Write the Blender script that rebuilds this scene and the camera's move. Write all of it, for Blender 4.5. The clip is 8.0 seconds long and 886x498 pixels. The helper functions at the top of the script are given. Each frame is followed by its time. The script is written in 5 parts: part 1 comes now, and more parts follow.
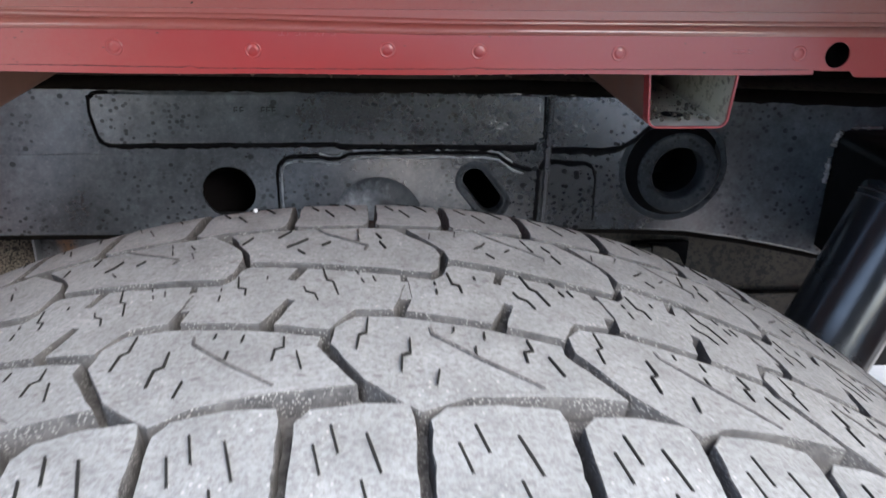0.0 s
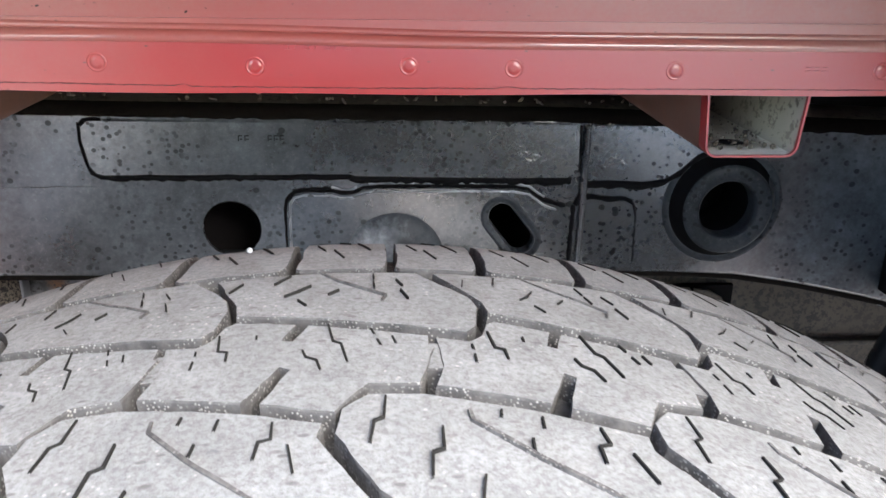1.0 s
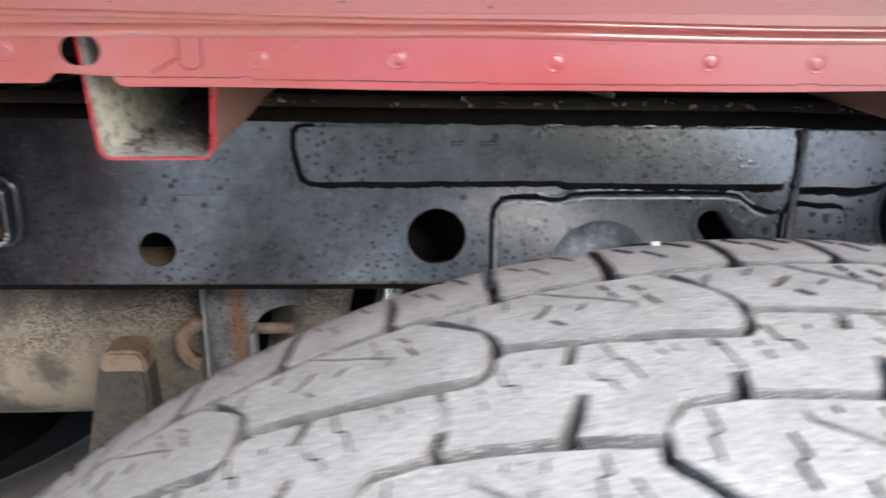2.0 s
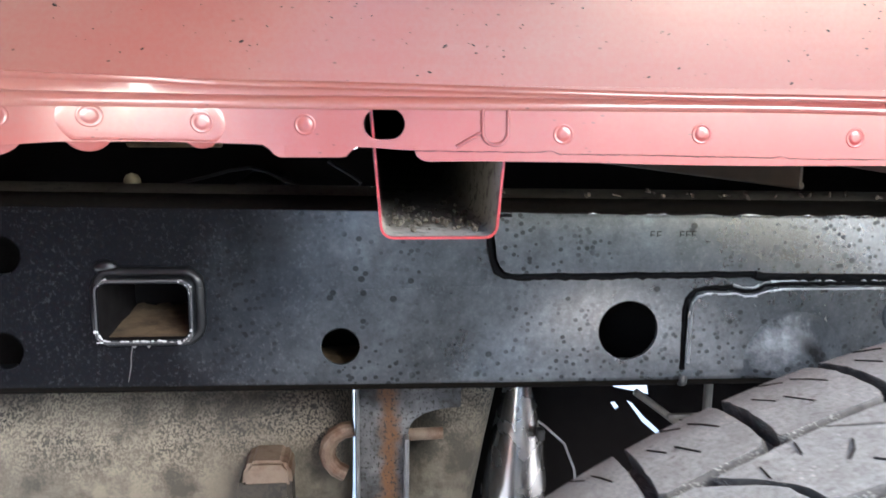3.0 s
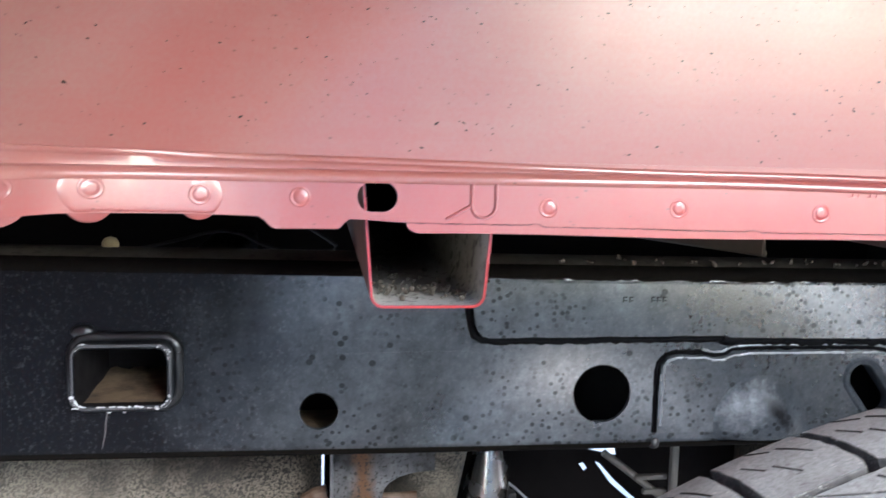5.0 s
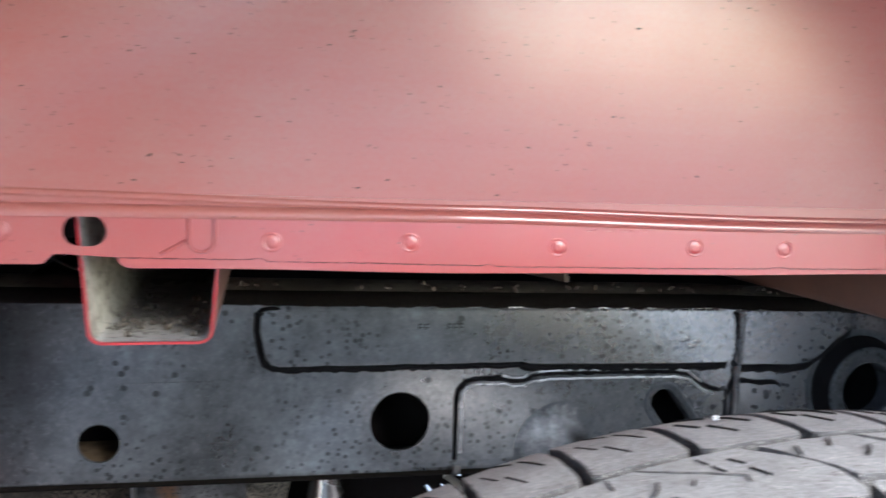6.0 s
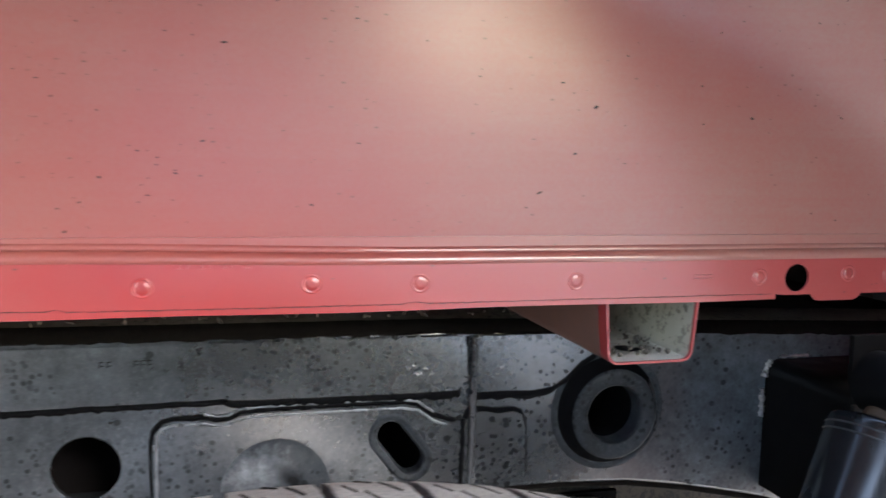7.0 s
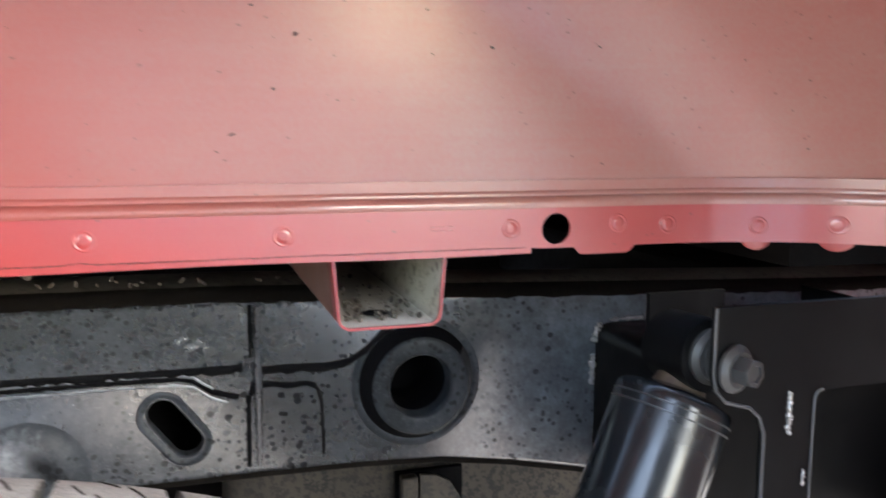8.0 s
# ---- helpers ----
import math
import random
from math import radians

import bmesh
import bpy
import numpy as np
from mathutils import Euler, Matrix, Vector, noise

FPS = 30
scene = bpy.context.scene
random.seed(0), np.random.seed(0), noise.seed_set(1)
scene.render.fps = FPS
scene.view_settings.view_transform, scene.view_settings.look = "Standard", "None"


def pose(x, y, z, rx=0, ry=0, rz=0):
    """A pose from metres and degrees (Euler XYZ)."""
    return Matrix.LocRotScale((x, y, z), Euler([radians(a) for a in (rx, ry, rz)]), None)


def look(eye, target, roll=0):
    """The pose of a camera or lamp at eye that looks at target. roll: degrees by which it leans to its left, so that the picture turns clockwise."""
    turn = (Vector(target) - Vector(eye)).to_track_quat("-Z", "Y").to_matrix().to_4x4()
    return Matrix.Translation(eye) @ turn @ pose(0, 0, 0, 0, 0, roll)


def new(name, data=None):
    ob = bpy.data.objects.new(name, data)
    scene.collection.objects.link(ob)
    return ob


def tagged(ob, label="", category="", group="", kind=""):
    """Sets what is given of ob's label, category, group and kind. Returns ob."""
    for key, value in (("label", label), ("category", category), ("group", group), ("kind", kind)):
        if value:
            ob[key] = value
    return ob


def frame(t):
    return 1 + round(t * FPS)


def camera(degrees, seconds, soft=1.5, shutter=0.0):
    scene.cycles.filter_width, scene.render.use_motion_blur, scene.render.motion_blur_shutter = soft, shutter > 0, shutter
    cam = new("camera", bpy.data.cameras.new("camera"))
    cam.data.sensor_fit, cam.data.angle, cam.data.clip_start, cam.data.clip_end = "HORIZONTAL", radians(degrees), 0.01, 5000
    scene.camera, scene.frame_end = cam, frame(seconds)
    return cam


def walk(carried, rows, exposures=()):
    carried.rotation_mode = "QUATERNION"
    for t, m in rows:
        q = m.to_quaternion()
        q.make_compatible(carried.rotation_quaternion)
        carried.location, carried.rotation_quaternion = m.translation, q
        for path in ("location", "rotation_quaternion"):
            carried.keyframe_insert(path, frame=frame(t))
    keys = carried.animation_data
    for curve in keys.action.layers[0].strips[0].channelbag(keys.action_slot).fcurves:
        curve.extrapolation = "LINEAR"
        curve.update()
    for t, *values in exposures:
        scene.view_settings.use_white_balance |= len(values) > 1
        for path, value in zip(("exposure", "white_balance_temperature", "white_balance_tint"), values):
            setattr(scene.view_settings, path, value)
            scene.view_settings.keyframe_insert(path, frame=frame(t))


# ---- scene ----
cam = camera(56.3, 8.0, 1.5, 0.35)
PATH = [
    (0, (0.016, 0.009, 0.976), (0.195, 1.836, 0.182), 1.2),
    (0.5, (0.017, 0.06, 0.965), (0.18, 1.915, 0.234), 1.0),
    (1, (0.015, 0.077, 0.951), (0.159, 1.941, 0.243), 1.0),
    (1.5, (-0.026, 0.099, 0.953), (0.096, 1.972, 0.262), 0.8),
    (2, (-0.135, 0.095, 0.934), (-0.035, 1.981, 0.275), 0.5),
    (2.2, (-0.189, 0.085, 0.925), (-0.096, 1.989, 0.32), 0.4),
    (3.3, (-0.331, 0.13, 0.903), (-0.116, 2.091, 0.575), 0.7),
    (3.5, (-0.347, 0.129, 0.902), (-0.122, 2.091, 0.585), 0.8),
    (4, (-0.363, 0.127, 0.893), (-0.115, 2.09, 0.603), 1.1),
    (4.2, (-0.367, 0.124, 0.893), (-0.104, 2.086, 0.612), 1.1),
    (5.5, (-0.276, 0.109, 0.928), (0.049, 2.07, 0.704), 1.8),
    (6, (-0.212, 0.104, 0.93), (0.211, 2.047, 0.713), 1.9),
    (6.5, (-0.109, 0.098, 0.961), (0.404, 2.019, 0.75), 1.6),
    (7, (-0.02, 0.109, 0.95), (0.519, 2.023, 0.732), 1.2),
    (7.5, (0.059, 0.122, 0.95), (0.623, 2.027, 0.726), 0.8),
    (8, (0.133, 0.125, 0.933), (0.725, 2.015, 0.656), 0.2),
]
walk(cam, [(t, look(eye, target, roll)) for t, eye, target, roll in PATH],
     [(0.0, 3.42, 6700, 10), (0.5, 3.9, 6700, 10), (1.0, 4.0, 6950, 10), (2.2, 4.38, 6850, 9), (3.3, 4.6, 6450, 8), (4.2, 4.62, 6400, 8), (5.5, 4.35, 6350, 8), (6.0, 4.25, 6600, 9), (6.5, 4.15, 6850, 10), (7.2, 4.25, 7150, 10), (8.0, 4.68, 7450, 10)])

# ---------------------------------------------------------------- world and light
world = bpy.data.worlds.new("sky")
scene.world = world
world.use_nodes = True
wn = world.node_tree.nodes
wl = world.node_tree.links
sky = wn.new("ShaderNodeTexSky")
sky.sky_type = "NISHITA"
sky.sun_disc = False
sky.sun_elevation, sky.sun_rotation = radians(45), radians(150)
sky.dust_density, sky.air_density = 1.5, 1.0
wl.new(sky.outputs[0], wn["Background"].inputs[0])
wn["Background"].inputs[1].default_value = 0.15
sun_data = bpy.data.lights.new("sun", "SUN")
sun_data.energy, sun_data.angle, sun_data.color = 0.9, radians(50), (1.0, 0.98, 0.96)
sun = new("sun", sun_data)
sun.matrix_world = look((1.514, -2.049, 3.628), (0.1, 0.4, 0.8))


# ---------------------------------------------------------------- materials
def material(name, color, rough=0.5, metal=0.0, coat=0.0):
    m = bpy.data.materials.new(name)
    m.use_nodes = True
    b = m.node_tree.nodes["Principled BSDF"]
    b.inputs["Base Color"].default_value = (*color, 1)
    b.inputs["Roughness"].default_value = rough
    b.inputs["Metallic"].default_value = metal
    b.inputs["Coat Weight"].default_value = coat
    return m


class Nodes:
    """Short-hand for wiring one material."""

    def __init__(self, m):
        self.t = m.node_tree
        self.b = self.t.nodes["Principled BSDF"]
        self.co = self.t.nodes.new("ShaderNodeTexCoord").outputs["Object"]

    def mapped(self, scale):
        n = self.t.nodes.new("ShaderNodeMapping")
        n.inputs["Scale"].default_value = scale
        self.t.links.new(self.co, n.inputs["Vector"])
        return n.outputs[0]

    def noise(self, scale, detail=4.0, rough=0.55, vec=None):
        n = self.t.nodes.new("ShaderNodeTexNoise")
        n.inputs["Scale"].default_value = scale
        n.inputs["Detail"].default_value = detail
        n.inputs["Roughness"].default_value = rough
        self.t.links.new(vec or self.co, n.inputs["Vector"])
        return n.outputs["Fac"]

    def cells(self, scale, vec=None, out="Distance", randomness=1.0):
        n = self.t.nodes.new("ShaderNodeTexVoronoi")
        n.inputs["Scale"].default_value = scale
        n.inputs["Randomness"].default_value = randomness
        self.t.links.new(vec or self.co, n.inputs["Vector"])
        return n.outputs[out]

    def ramp(self, fac, a, b, lo=0.0, hi=1.0):
        n = self.t.nodes.new("ShaderNodeMapRange")
        for k, v in (("From Min", a), ("From Max", b), ("To Min", lo), ("To Max", hi)):
            n.inputs[k].default_value = v
        self.t.links.new(fac, n.inputs["Value"])
        return n.outputs[0]

    def math(self, op, a, b):
        n = self.t.nodes.new("ShaderNodeMath")
        n.operation = op
        for k, v in ((0, a), (1, b)):
            if isinstance(v, (int, float)):
                n.inputs[k].default_value = v
            else:
                self.t.links.new(v, n.inputs[k])
        return n.outputs[0]

    def mix(self, fac, a, b):
        n = self.t.nodes.new("ShaderNodeMix")
        n.data_type = "RGBA"
        if isinstance(fac, (int, float)):
            n.inputs[0].default_value = fac
        else:
            self.t.links.new(fac, n.inputs[0])
        for k, v in ((6, a), (7, b)):
            if isinstance(v, tuple):
                n.inputs[k].default_value = (*v, 1)
            else:
                self.t.links.new(v, n.inputs[k])
        return n.outputs[2]

    def color(self, c):
        self.t.links.new(c, self.b.inputs["Base Color"])

    def rough(self, r):
        self.t.links.new(r, self.b.inputs["Roughness"])

    def bump(self, h, strength=0.3, dist=0.001):
        n = self.t.nodes.new("ShaderNodeBump")
        n.inputs["Strength"].default_value = strength
        n.inputs["Distance"].default_value = dist
        self.t.links.new(h, n.inputs["Height"])
        self.t.links.new(n.outputs[0], self.b.inputs["Normal"])


def red_paint(name, lo, hi, coat, coat_rough, along=None, paint=(0.235, 0.009, 0.012), film=(0.208, 0.140, 0.115)):
    m = material(name, (0.34, 0.018, 0.024), 0.4, 0.0, coat)
    n = Nodes(m)
    dust = n.ramp(n.noise(4, 4), 0.32, 0.68, lo, hi)
    fine = n.math("MULTIPLY", n.ramp(n.noise(420, 3), 0.3, 0.8, 0.86, 1.08), n.ramp(n.noise(1.0, 5, 0.6, n.mapped((6, 6, 150))), 0.3, 0.7, 0.94, 1.06))
    if along:
        # film amount set along x: more at both ends than midway
        sep = n.t.nodes.new("ShaderNodeSeparateXYZ")
        n.t.links.new(n.co, sep.inputs[0])
        where = n.math("ADD", sep.outputs[0], n.ramp(n.noise(14, 4), 0.3, 0.7, -0.06, 0.06))
        dust = n.math("MULTIPLY", dust, n.math("MAXIMUM", n.ramp(where, *along), n.ramp(where, 0.08, 0.38, along[3], along[3] * 1.6)))
    c = n.mix(n.math("MULTIPLY", dust, fine), paint, film)
    wob = n.mapped((0.62, 1.0, 1.35))
    tiny = n.math("MULTIPLY", n.ramp(n.cells(140, wob), 0.11, 0.06), n.ramp(n.noise(31, 2), 0.50, 0.56))
    c = n.mix(n.math("MULTIPLY", tiny, 0.8), c, (0.07, 0.028, 0.024))
    n.color(c)
    n.rough(n.ramp(n.noise(26, 6), 0.3, 0.75, 0.30, 0.42))
    n.bump(n.noise(900, 2), 0.02, 0.0003)
    n.b.inputs["Specular IOR Level"].default_value = 0.32
    n.b.inputs["Coat Roughness"].default_value = coat_rough
    n.b.inputs["Coat IOR"].default_value = 1.6
    return m


def frame_black(name, ovals=()):
    """Black chassis paint under a thin dust film; optional ovals tone the dome, each with its centre, size, shade and
    least cover.
    """
    m = material(name, (0.03, 0.03, 0.033), 0.42)
    n = Nodes(m)
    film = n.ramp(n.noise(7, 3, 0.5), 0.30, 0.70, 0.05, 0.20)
    grit = n.math("MULTIPLY", n.ramp(n.noise(260, 4, 0.7), 0.35, 0.72, 0.84, 1.10), n.ramp(n.noise(110, 5, 0.7), 0.34, 0.66, 0.80, 1.15))
    grit = n.math("MULTIPLY", grit, n.ramp(n.noise(42, 5, 0.7), 0.36, 0.64, 0.78, 1.18))
    sep = n.t.nodes.new("ShaderNodeSeparateXYZ")
    n.t.links.new(n.co, sep.inputs[0])
    # film graded along the rail puts its sheen and dark end into the colour
    sheen_by_x = n.ramp(n.math("ADD", sep.outputs[0], n.ramp(n.noise(9, 5), 0.3, 0.7, -0.05, 0.05)), -0.43, -0.29, 0.01, 1.95)
    sheen_by_x = n.math("MULTIPLY", sheen_by_x, n.math("MAXIMUM", n.ramp(sep.outputs[0], -0.05, 0.16, 1.0, 0.45), n.ramp(sep.outputs[0], 0.28, 0.40, 0.45, 1.5)))
    film = n.math("MULTIPLY", film, sheen_by_x)
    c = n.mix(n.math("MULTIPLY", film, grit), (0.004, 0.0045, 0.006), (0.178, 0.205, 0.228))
    flat = n.mapped((1.0, 0.0, 1.1))
    drops = n.math("MULTIPLY", n.ramp(n.cells(150, flat), 0.30, 0.25), n.ramp(n.noise(11, 4), 0.46, 0.57))
    drops = n.math("MAXIMUM", drops, n.math("MULTIPLY", n.ramp(n.cells(74, flat), 0.21, 0.18), n.ramp(n.noise(19, 3), 0.50, 0.57)))
    grain = n.math("MULTIPLY", n.ramp(n.noise(330, 5, 0.8), 0.54, 0.66), n.ramp(n.noise(23, 5), 0.36, 0.62, 0.25, 1.0))
    c = n.mix(n.math("MULTIPLY", grain, 0.17), c, (0.17, 0.185, 0.19))
    c = n.mix(n.math("MULTIPLY", drops, 0.75), c, (0.006, 0.006, 0.007))
    for centre, size, turn, shade, lo in ovals:
        mp = n.t.nodes.new("ShaderNodeMapping")
        mp.vector_type = "TEXTURE"
        mp.inputs["Location"].default_value, mp.inputs["Scale"].default_value = centre, size
        mp.inputs["Rotation"].default_value = (0.0, radians(turn), 0.0)
        n.t.links.new(n.co, mp.inputs["Vector"])
        ln = n.t.nodes.new("ShaderNodeVectorMath")
        ln.operation = "LENGTH"
        n.t.links.new(mp.outputs[0], ln.inputs[0])
        fade = n.ramp(n.math("ADD", ln.outputs["Value"], n.ramp(n.noise(130, 6, 0.7), 0.25, 0.75, -0.40, 0.40)), 1.0, 0.15)
        c = n.mix(n.math("MULTIPLY", fade, n.ramp(n.noise(90, 6, 0.7), 0.32, 0.66, lo, 1.0)), c, shade)
    n.color(c)
    n.rough(n.ramp(n.noise(120, 3), 0.3, 0.7, 0.30, 0.42))
    n.b.inputs["Specular IOR Level"].default_value = 0.08
    # grit and dried drops dull the gloss
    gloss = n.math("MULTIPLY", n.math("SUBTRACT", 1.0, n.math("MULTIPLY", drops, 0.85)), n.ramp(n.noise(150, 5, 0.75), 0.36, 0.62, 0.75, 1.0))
    # gloss lowered toward the far end to imitate its dark reflection
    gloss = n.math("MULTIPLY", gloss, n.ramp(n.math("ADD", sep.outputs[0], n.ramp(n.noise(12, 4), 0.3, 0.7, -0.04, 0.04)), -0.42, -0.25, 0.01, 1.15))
    n.t.links.new(n.math("MULTIPLY", gloss, 0.0 if ovals else 1.0), n.b.inputs["Coat Weight"])
    n.b.inputs["Coat Roughness"].default_value = 0.22
    n.b.inputs["Coat IOR"].default_value = 1.88
    n.bump(n.math("ADD", n.noise(190, 5, 0.7), n.math("MULTIPLY", n.noise(38, 3, 0.5), 1.2)), 0.20, 0.0009)
    return m


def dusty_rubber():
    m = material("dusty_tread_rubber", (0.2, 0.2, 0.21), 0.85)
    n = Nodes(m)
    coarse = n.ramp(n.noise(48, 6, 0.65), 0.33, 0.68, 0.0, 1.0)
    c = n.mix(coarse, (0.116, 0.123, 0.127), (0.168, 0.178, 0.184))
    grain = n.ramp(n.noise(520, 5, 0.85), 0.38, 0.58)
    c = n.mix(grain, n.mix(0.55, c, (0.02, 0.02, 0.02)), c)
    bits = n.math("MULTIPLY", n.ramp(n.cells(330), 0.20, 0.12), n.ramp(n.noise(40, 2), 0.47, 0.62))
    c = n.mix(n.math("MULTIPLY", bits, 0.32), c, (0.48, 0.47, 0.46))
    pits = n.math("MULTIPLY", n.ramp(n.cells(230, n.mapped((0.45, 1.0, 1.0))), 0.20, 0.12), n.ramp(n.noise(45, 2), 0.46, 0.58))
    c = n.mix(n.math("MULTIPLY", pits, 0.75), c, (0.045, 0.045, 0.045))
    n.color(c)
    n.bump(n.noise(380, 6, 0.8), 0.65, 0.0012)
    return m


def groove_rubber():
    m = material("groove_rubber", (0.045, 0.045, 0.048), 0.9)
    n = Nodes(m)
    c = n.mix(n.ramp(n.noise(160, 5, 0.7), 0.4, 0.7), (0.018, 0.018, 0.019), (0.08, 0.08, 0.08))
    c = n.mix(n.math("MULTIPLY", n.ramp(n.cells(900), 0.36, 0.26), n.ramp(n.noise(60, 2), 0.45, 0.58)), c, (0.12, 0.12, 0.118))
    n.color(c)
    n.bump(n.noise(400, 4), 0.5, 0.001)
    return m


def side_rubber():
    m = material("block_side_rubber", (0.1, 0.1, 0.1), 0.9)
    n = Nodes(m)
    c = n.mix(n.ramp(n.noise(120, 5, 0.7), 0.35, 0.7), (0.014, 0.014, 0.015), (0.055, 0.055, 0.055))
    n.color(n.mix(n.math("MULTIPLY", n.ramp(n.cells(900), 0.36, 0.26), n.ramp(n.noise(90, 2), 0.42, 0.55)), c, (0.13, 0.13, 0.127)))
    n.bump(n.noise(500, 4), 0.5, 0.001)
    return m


def speckled(name, base, dark, scale=380.0, amount=0.56, rough=0.7, height=None):
    m = material(name, base, rough)
    n = Nodes(m)
    c = n.mix(n.ramp(n.noise(8, 4), 0.35, 0.7), base, tuple(v * 0.62 for v in base))
    sp = n.ramp(n.noise(scale, 4, 0.75), amount, amount + 0.04)
    big = n.ramp(n.noise(11, 5, 0.65), 0.36, 0.58, 0.45, 1.0)
    if height:
        sep = n.t.nodes.new("ShaderNodeSeparateXYZ")
        n.t.links.new(n.co, sep.inputs[0])
        big = n.math("MULTIPLY", big, n.ramp(n.math("ADD", sep.outputs[2], n.ramp(n.noise(14, 4), 0.3, 0.7, -0.02, 0.02)), *height, 0.08, 1.0))
    c = n.mix(n.math("MULTIPLY", sp, big), c, dark)
    if height:
        # oily soot in patches
        c = n.mix(n.math("MULTIPLY", n.ramp(n.noise(13, 6, 0.7), 0.47, 0.60), 0.82), c, tuple(v * 0.16 for v in base))
    n.color(c)
    n.bump(n.noise(scale, 3), 0.3, 0.001)
    return m


def rusty(name, steel, rust, lo=0.45, hi=0.6, rough=0.6, metal=0.0):
    m = material(name, steel, rough, metal)
    n = Nodes(m)
    f = n.ramp(n.noise(34, 6, 0.65), lo, hi)
    r = n.mix(n.noise(180, 4), rust, tuple(v * 0.45 for v in rust))
    n.color(n.mix(f, n.mix(n.noise(60, 5), steel, tuple(v * 0.6 for v in steel)), r))
    n.bump(n.noise(260, 4), 0.4, 0.001)
    return m


def plain(name, color, rough=0.5, metal=0.0, grain=120.0, spread=0.35):
    m = material(name, color, rough, metal)
    n = Nodes(m)
    n.color(n.mix(n.noise(grain, 5, 0.6), tuple(v * (1 - spread) for v in color), tuple(v * (1 + spread) for v in color)))
    n.rough(n.ramp(n.noise(grain * 0.5, 4), 0.3, 0.7, max(rough - 0.08, 0.03), rough + 0.1))
    return m


RED = red_paint("red_body_paint", 0.02, 0.12, 0.45, 0.18)
FLANGE = red_paint("dust_filmed_red_flange", 0.34, 0.70, 0.50, 0.20, (-0.34, -0.06, 1.25, 0.24), (0.245, 0.0085, 0.011), (0.170, 0.122, 0.106))
BEAD = red_paint("polished_red_bead", 0.40, 0.66, 0.70, 0.11, (-0.30, 0.05, 1.30, 0.78))
RED_DUSTY = red_paint("dusty_red_body_paint", 0.40, 0.66, 0.36, 0.21, (-0.30, 0.05, 1.30, 0.78))
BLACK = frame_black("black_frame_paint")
RUBBER = dusty_rubber()
GROOVE = groove_rubber()
BLOCKSIDE = side_rubber()
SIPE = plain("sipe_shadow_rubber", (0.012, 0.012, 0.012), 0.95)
SIDEWALL = plain("sidewall_rubber", (0.05, 0.05, 0.052), 0.8)
DUSTY = speckled("dusty_channel_inside", (0.31, 0.29, 0.235), (0.05, 0.042, 0.033), 120, 0.53)
TAN = speckled("dirty_tan_coating", (0.205, 0.178, 0.132), (0.010, 0.009, 0.007), 430, 0.485, height=(0.545, 0.60))
SPECK = plain("dried_mud", (0.014, 0.007, 0.006), 0.9)
GRIT = plain("loose_grit", (0.05, 0.042, 0.032), 0.9)
SETTLED = speckled("settled_cream_dust", (0.50, 0.47, 0.39), (0.10, 0.08, 0.06), 150, 0.60)
EDGE_SHADE = plain("near_black_edge_shade", (0.0055, 0.0045, 0.0038), 0.95, 0.0, 260, 0.5)
GREYDUST = speckled("settled_grey_dust", (0.27, 0.26, 0.23), (0.06, 0.05, 0.04), 150, 0.55)
TANKTAN = speckled("dirty_brown_tank_coating", (0.050, 0.042, 0.031), (0.008, 0.010, 0.008), 160, 0.50)
BRACEDIRT = plain("brown_brace_dust", (0.080, 0.062, 0.050), 0.9, 0.0, 60, 0.4)
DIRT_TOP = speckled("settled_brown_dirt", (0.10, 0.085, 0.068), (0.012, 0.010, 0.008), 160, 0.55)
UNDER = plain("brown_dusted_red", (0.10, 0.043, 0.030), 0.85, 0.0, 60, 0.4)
INNER_DARK = plain("dark_unseen_inner_face", (0.016, 0.015, 0.014), 0.8, 0.0, 80, 0.4)
DIRT_LIGHT = plain("pale_road_dust", (0.22, 0.18, 0.11), 0.9, 0.0, 140, 0.4)
RUST_DARK = rusty("dark_rust_scale", (0.10, 0.068, 0.04), (0.06, 0.03, 0.014), 0.42, 0.6)
RUSTY_TAN = rusty("rusted_tan_steel", (0.20, 0.15, 0.11), (0.10, 0.045, 0.022), 0.45, 0.66)
TUBEDIRT = rusty("brown_tube_dirt", (0.15, 0.10, 0.05), (0.06, 0.035, 0.015), 0.42, 0.62, 0.9)
DRIP = plain("dried_grey_drip", (0.10, 0.095, 0.09), 0.9)
CHALK = plain("chalky_white_chips", (0.42, 0.42, 0.41), 0.5)
# dark underside colour, also painted shade inside the rail and tube
DARK = plain("dark_underside_and_shade", (0.007, 0.006, 0.006), 0.9)
BRACKET = plain("black_bracket_paint", (0.0028, 0.0028, 0.0031), 0.42)
EDGE_GREY = plain("grey_edge_glint", (0.045, 0.045, 0.047), 0.4)
CHROME = plain("gloss_black_enamel", (0.008, 0.009, 0.010), 0.21, 0.0, 60, 0.1)
CHROME.node_tree.nodes["Principled BSDF"].inputs["Specular IOR Level"].default_value = 0.42
# pale metallic lines painting the highlights along the plate edges
EDGE_GLINT = plain("plate_edge_glint", (0.17, 0.18, 0.19), 0.30, 0.6, 60, 0.6)
WET = plain("thick_black_paint_bead", (0.004, 0.004, 0.0045), 0.40, 0.0, 120, 0.4)
OLIVE = plain("olive_grey_dusted_steel", (0.014, 0.014, 0.012), 0.7, 0.0, 70, 0.4)
BARS = plain("pale_dusted_bar", (0.12, 0.112, 0.10), 0.7, 0.0, 70, 0.4)
STEEL = plain("zinc_plated_steel", (0.04, 0.04, 0.041), 0.36, 0.3, 150)
WELD = plain("bare_weld_metal", (0.30, 0.29, 0.28), 0.35, 0.7, 300, 0.6)
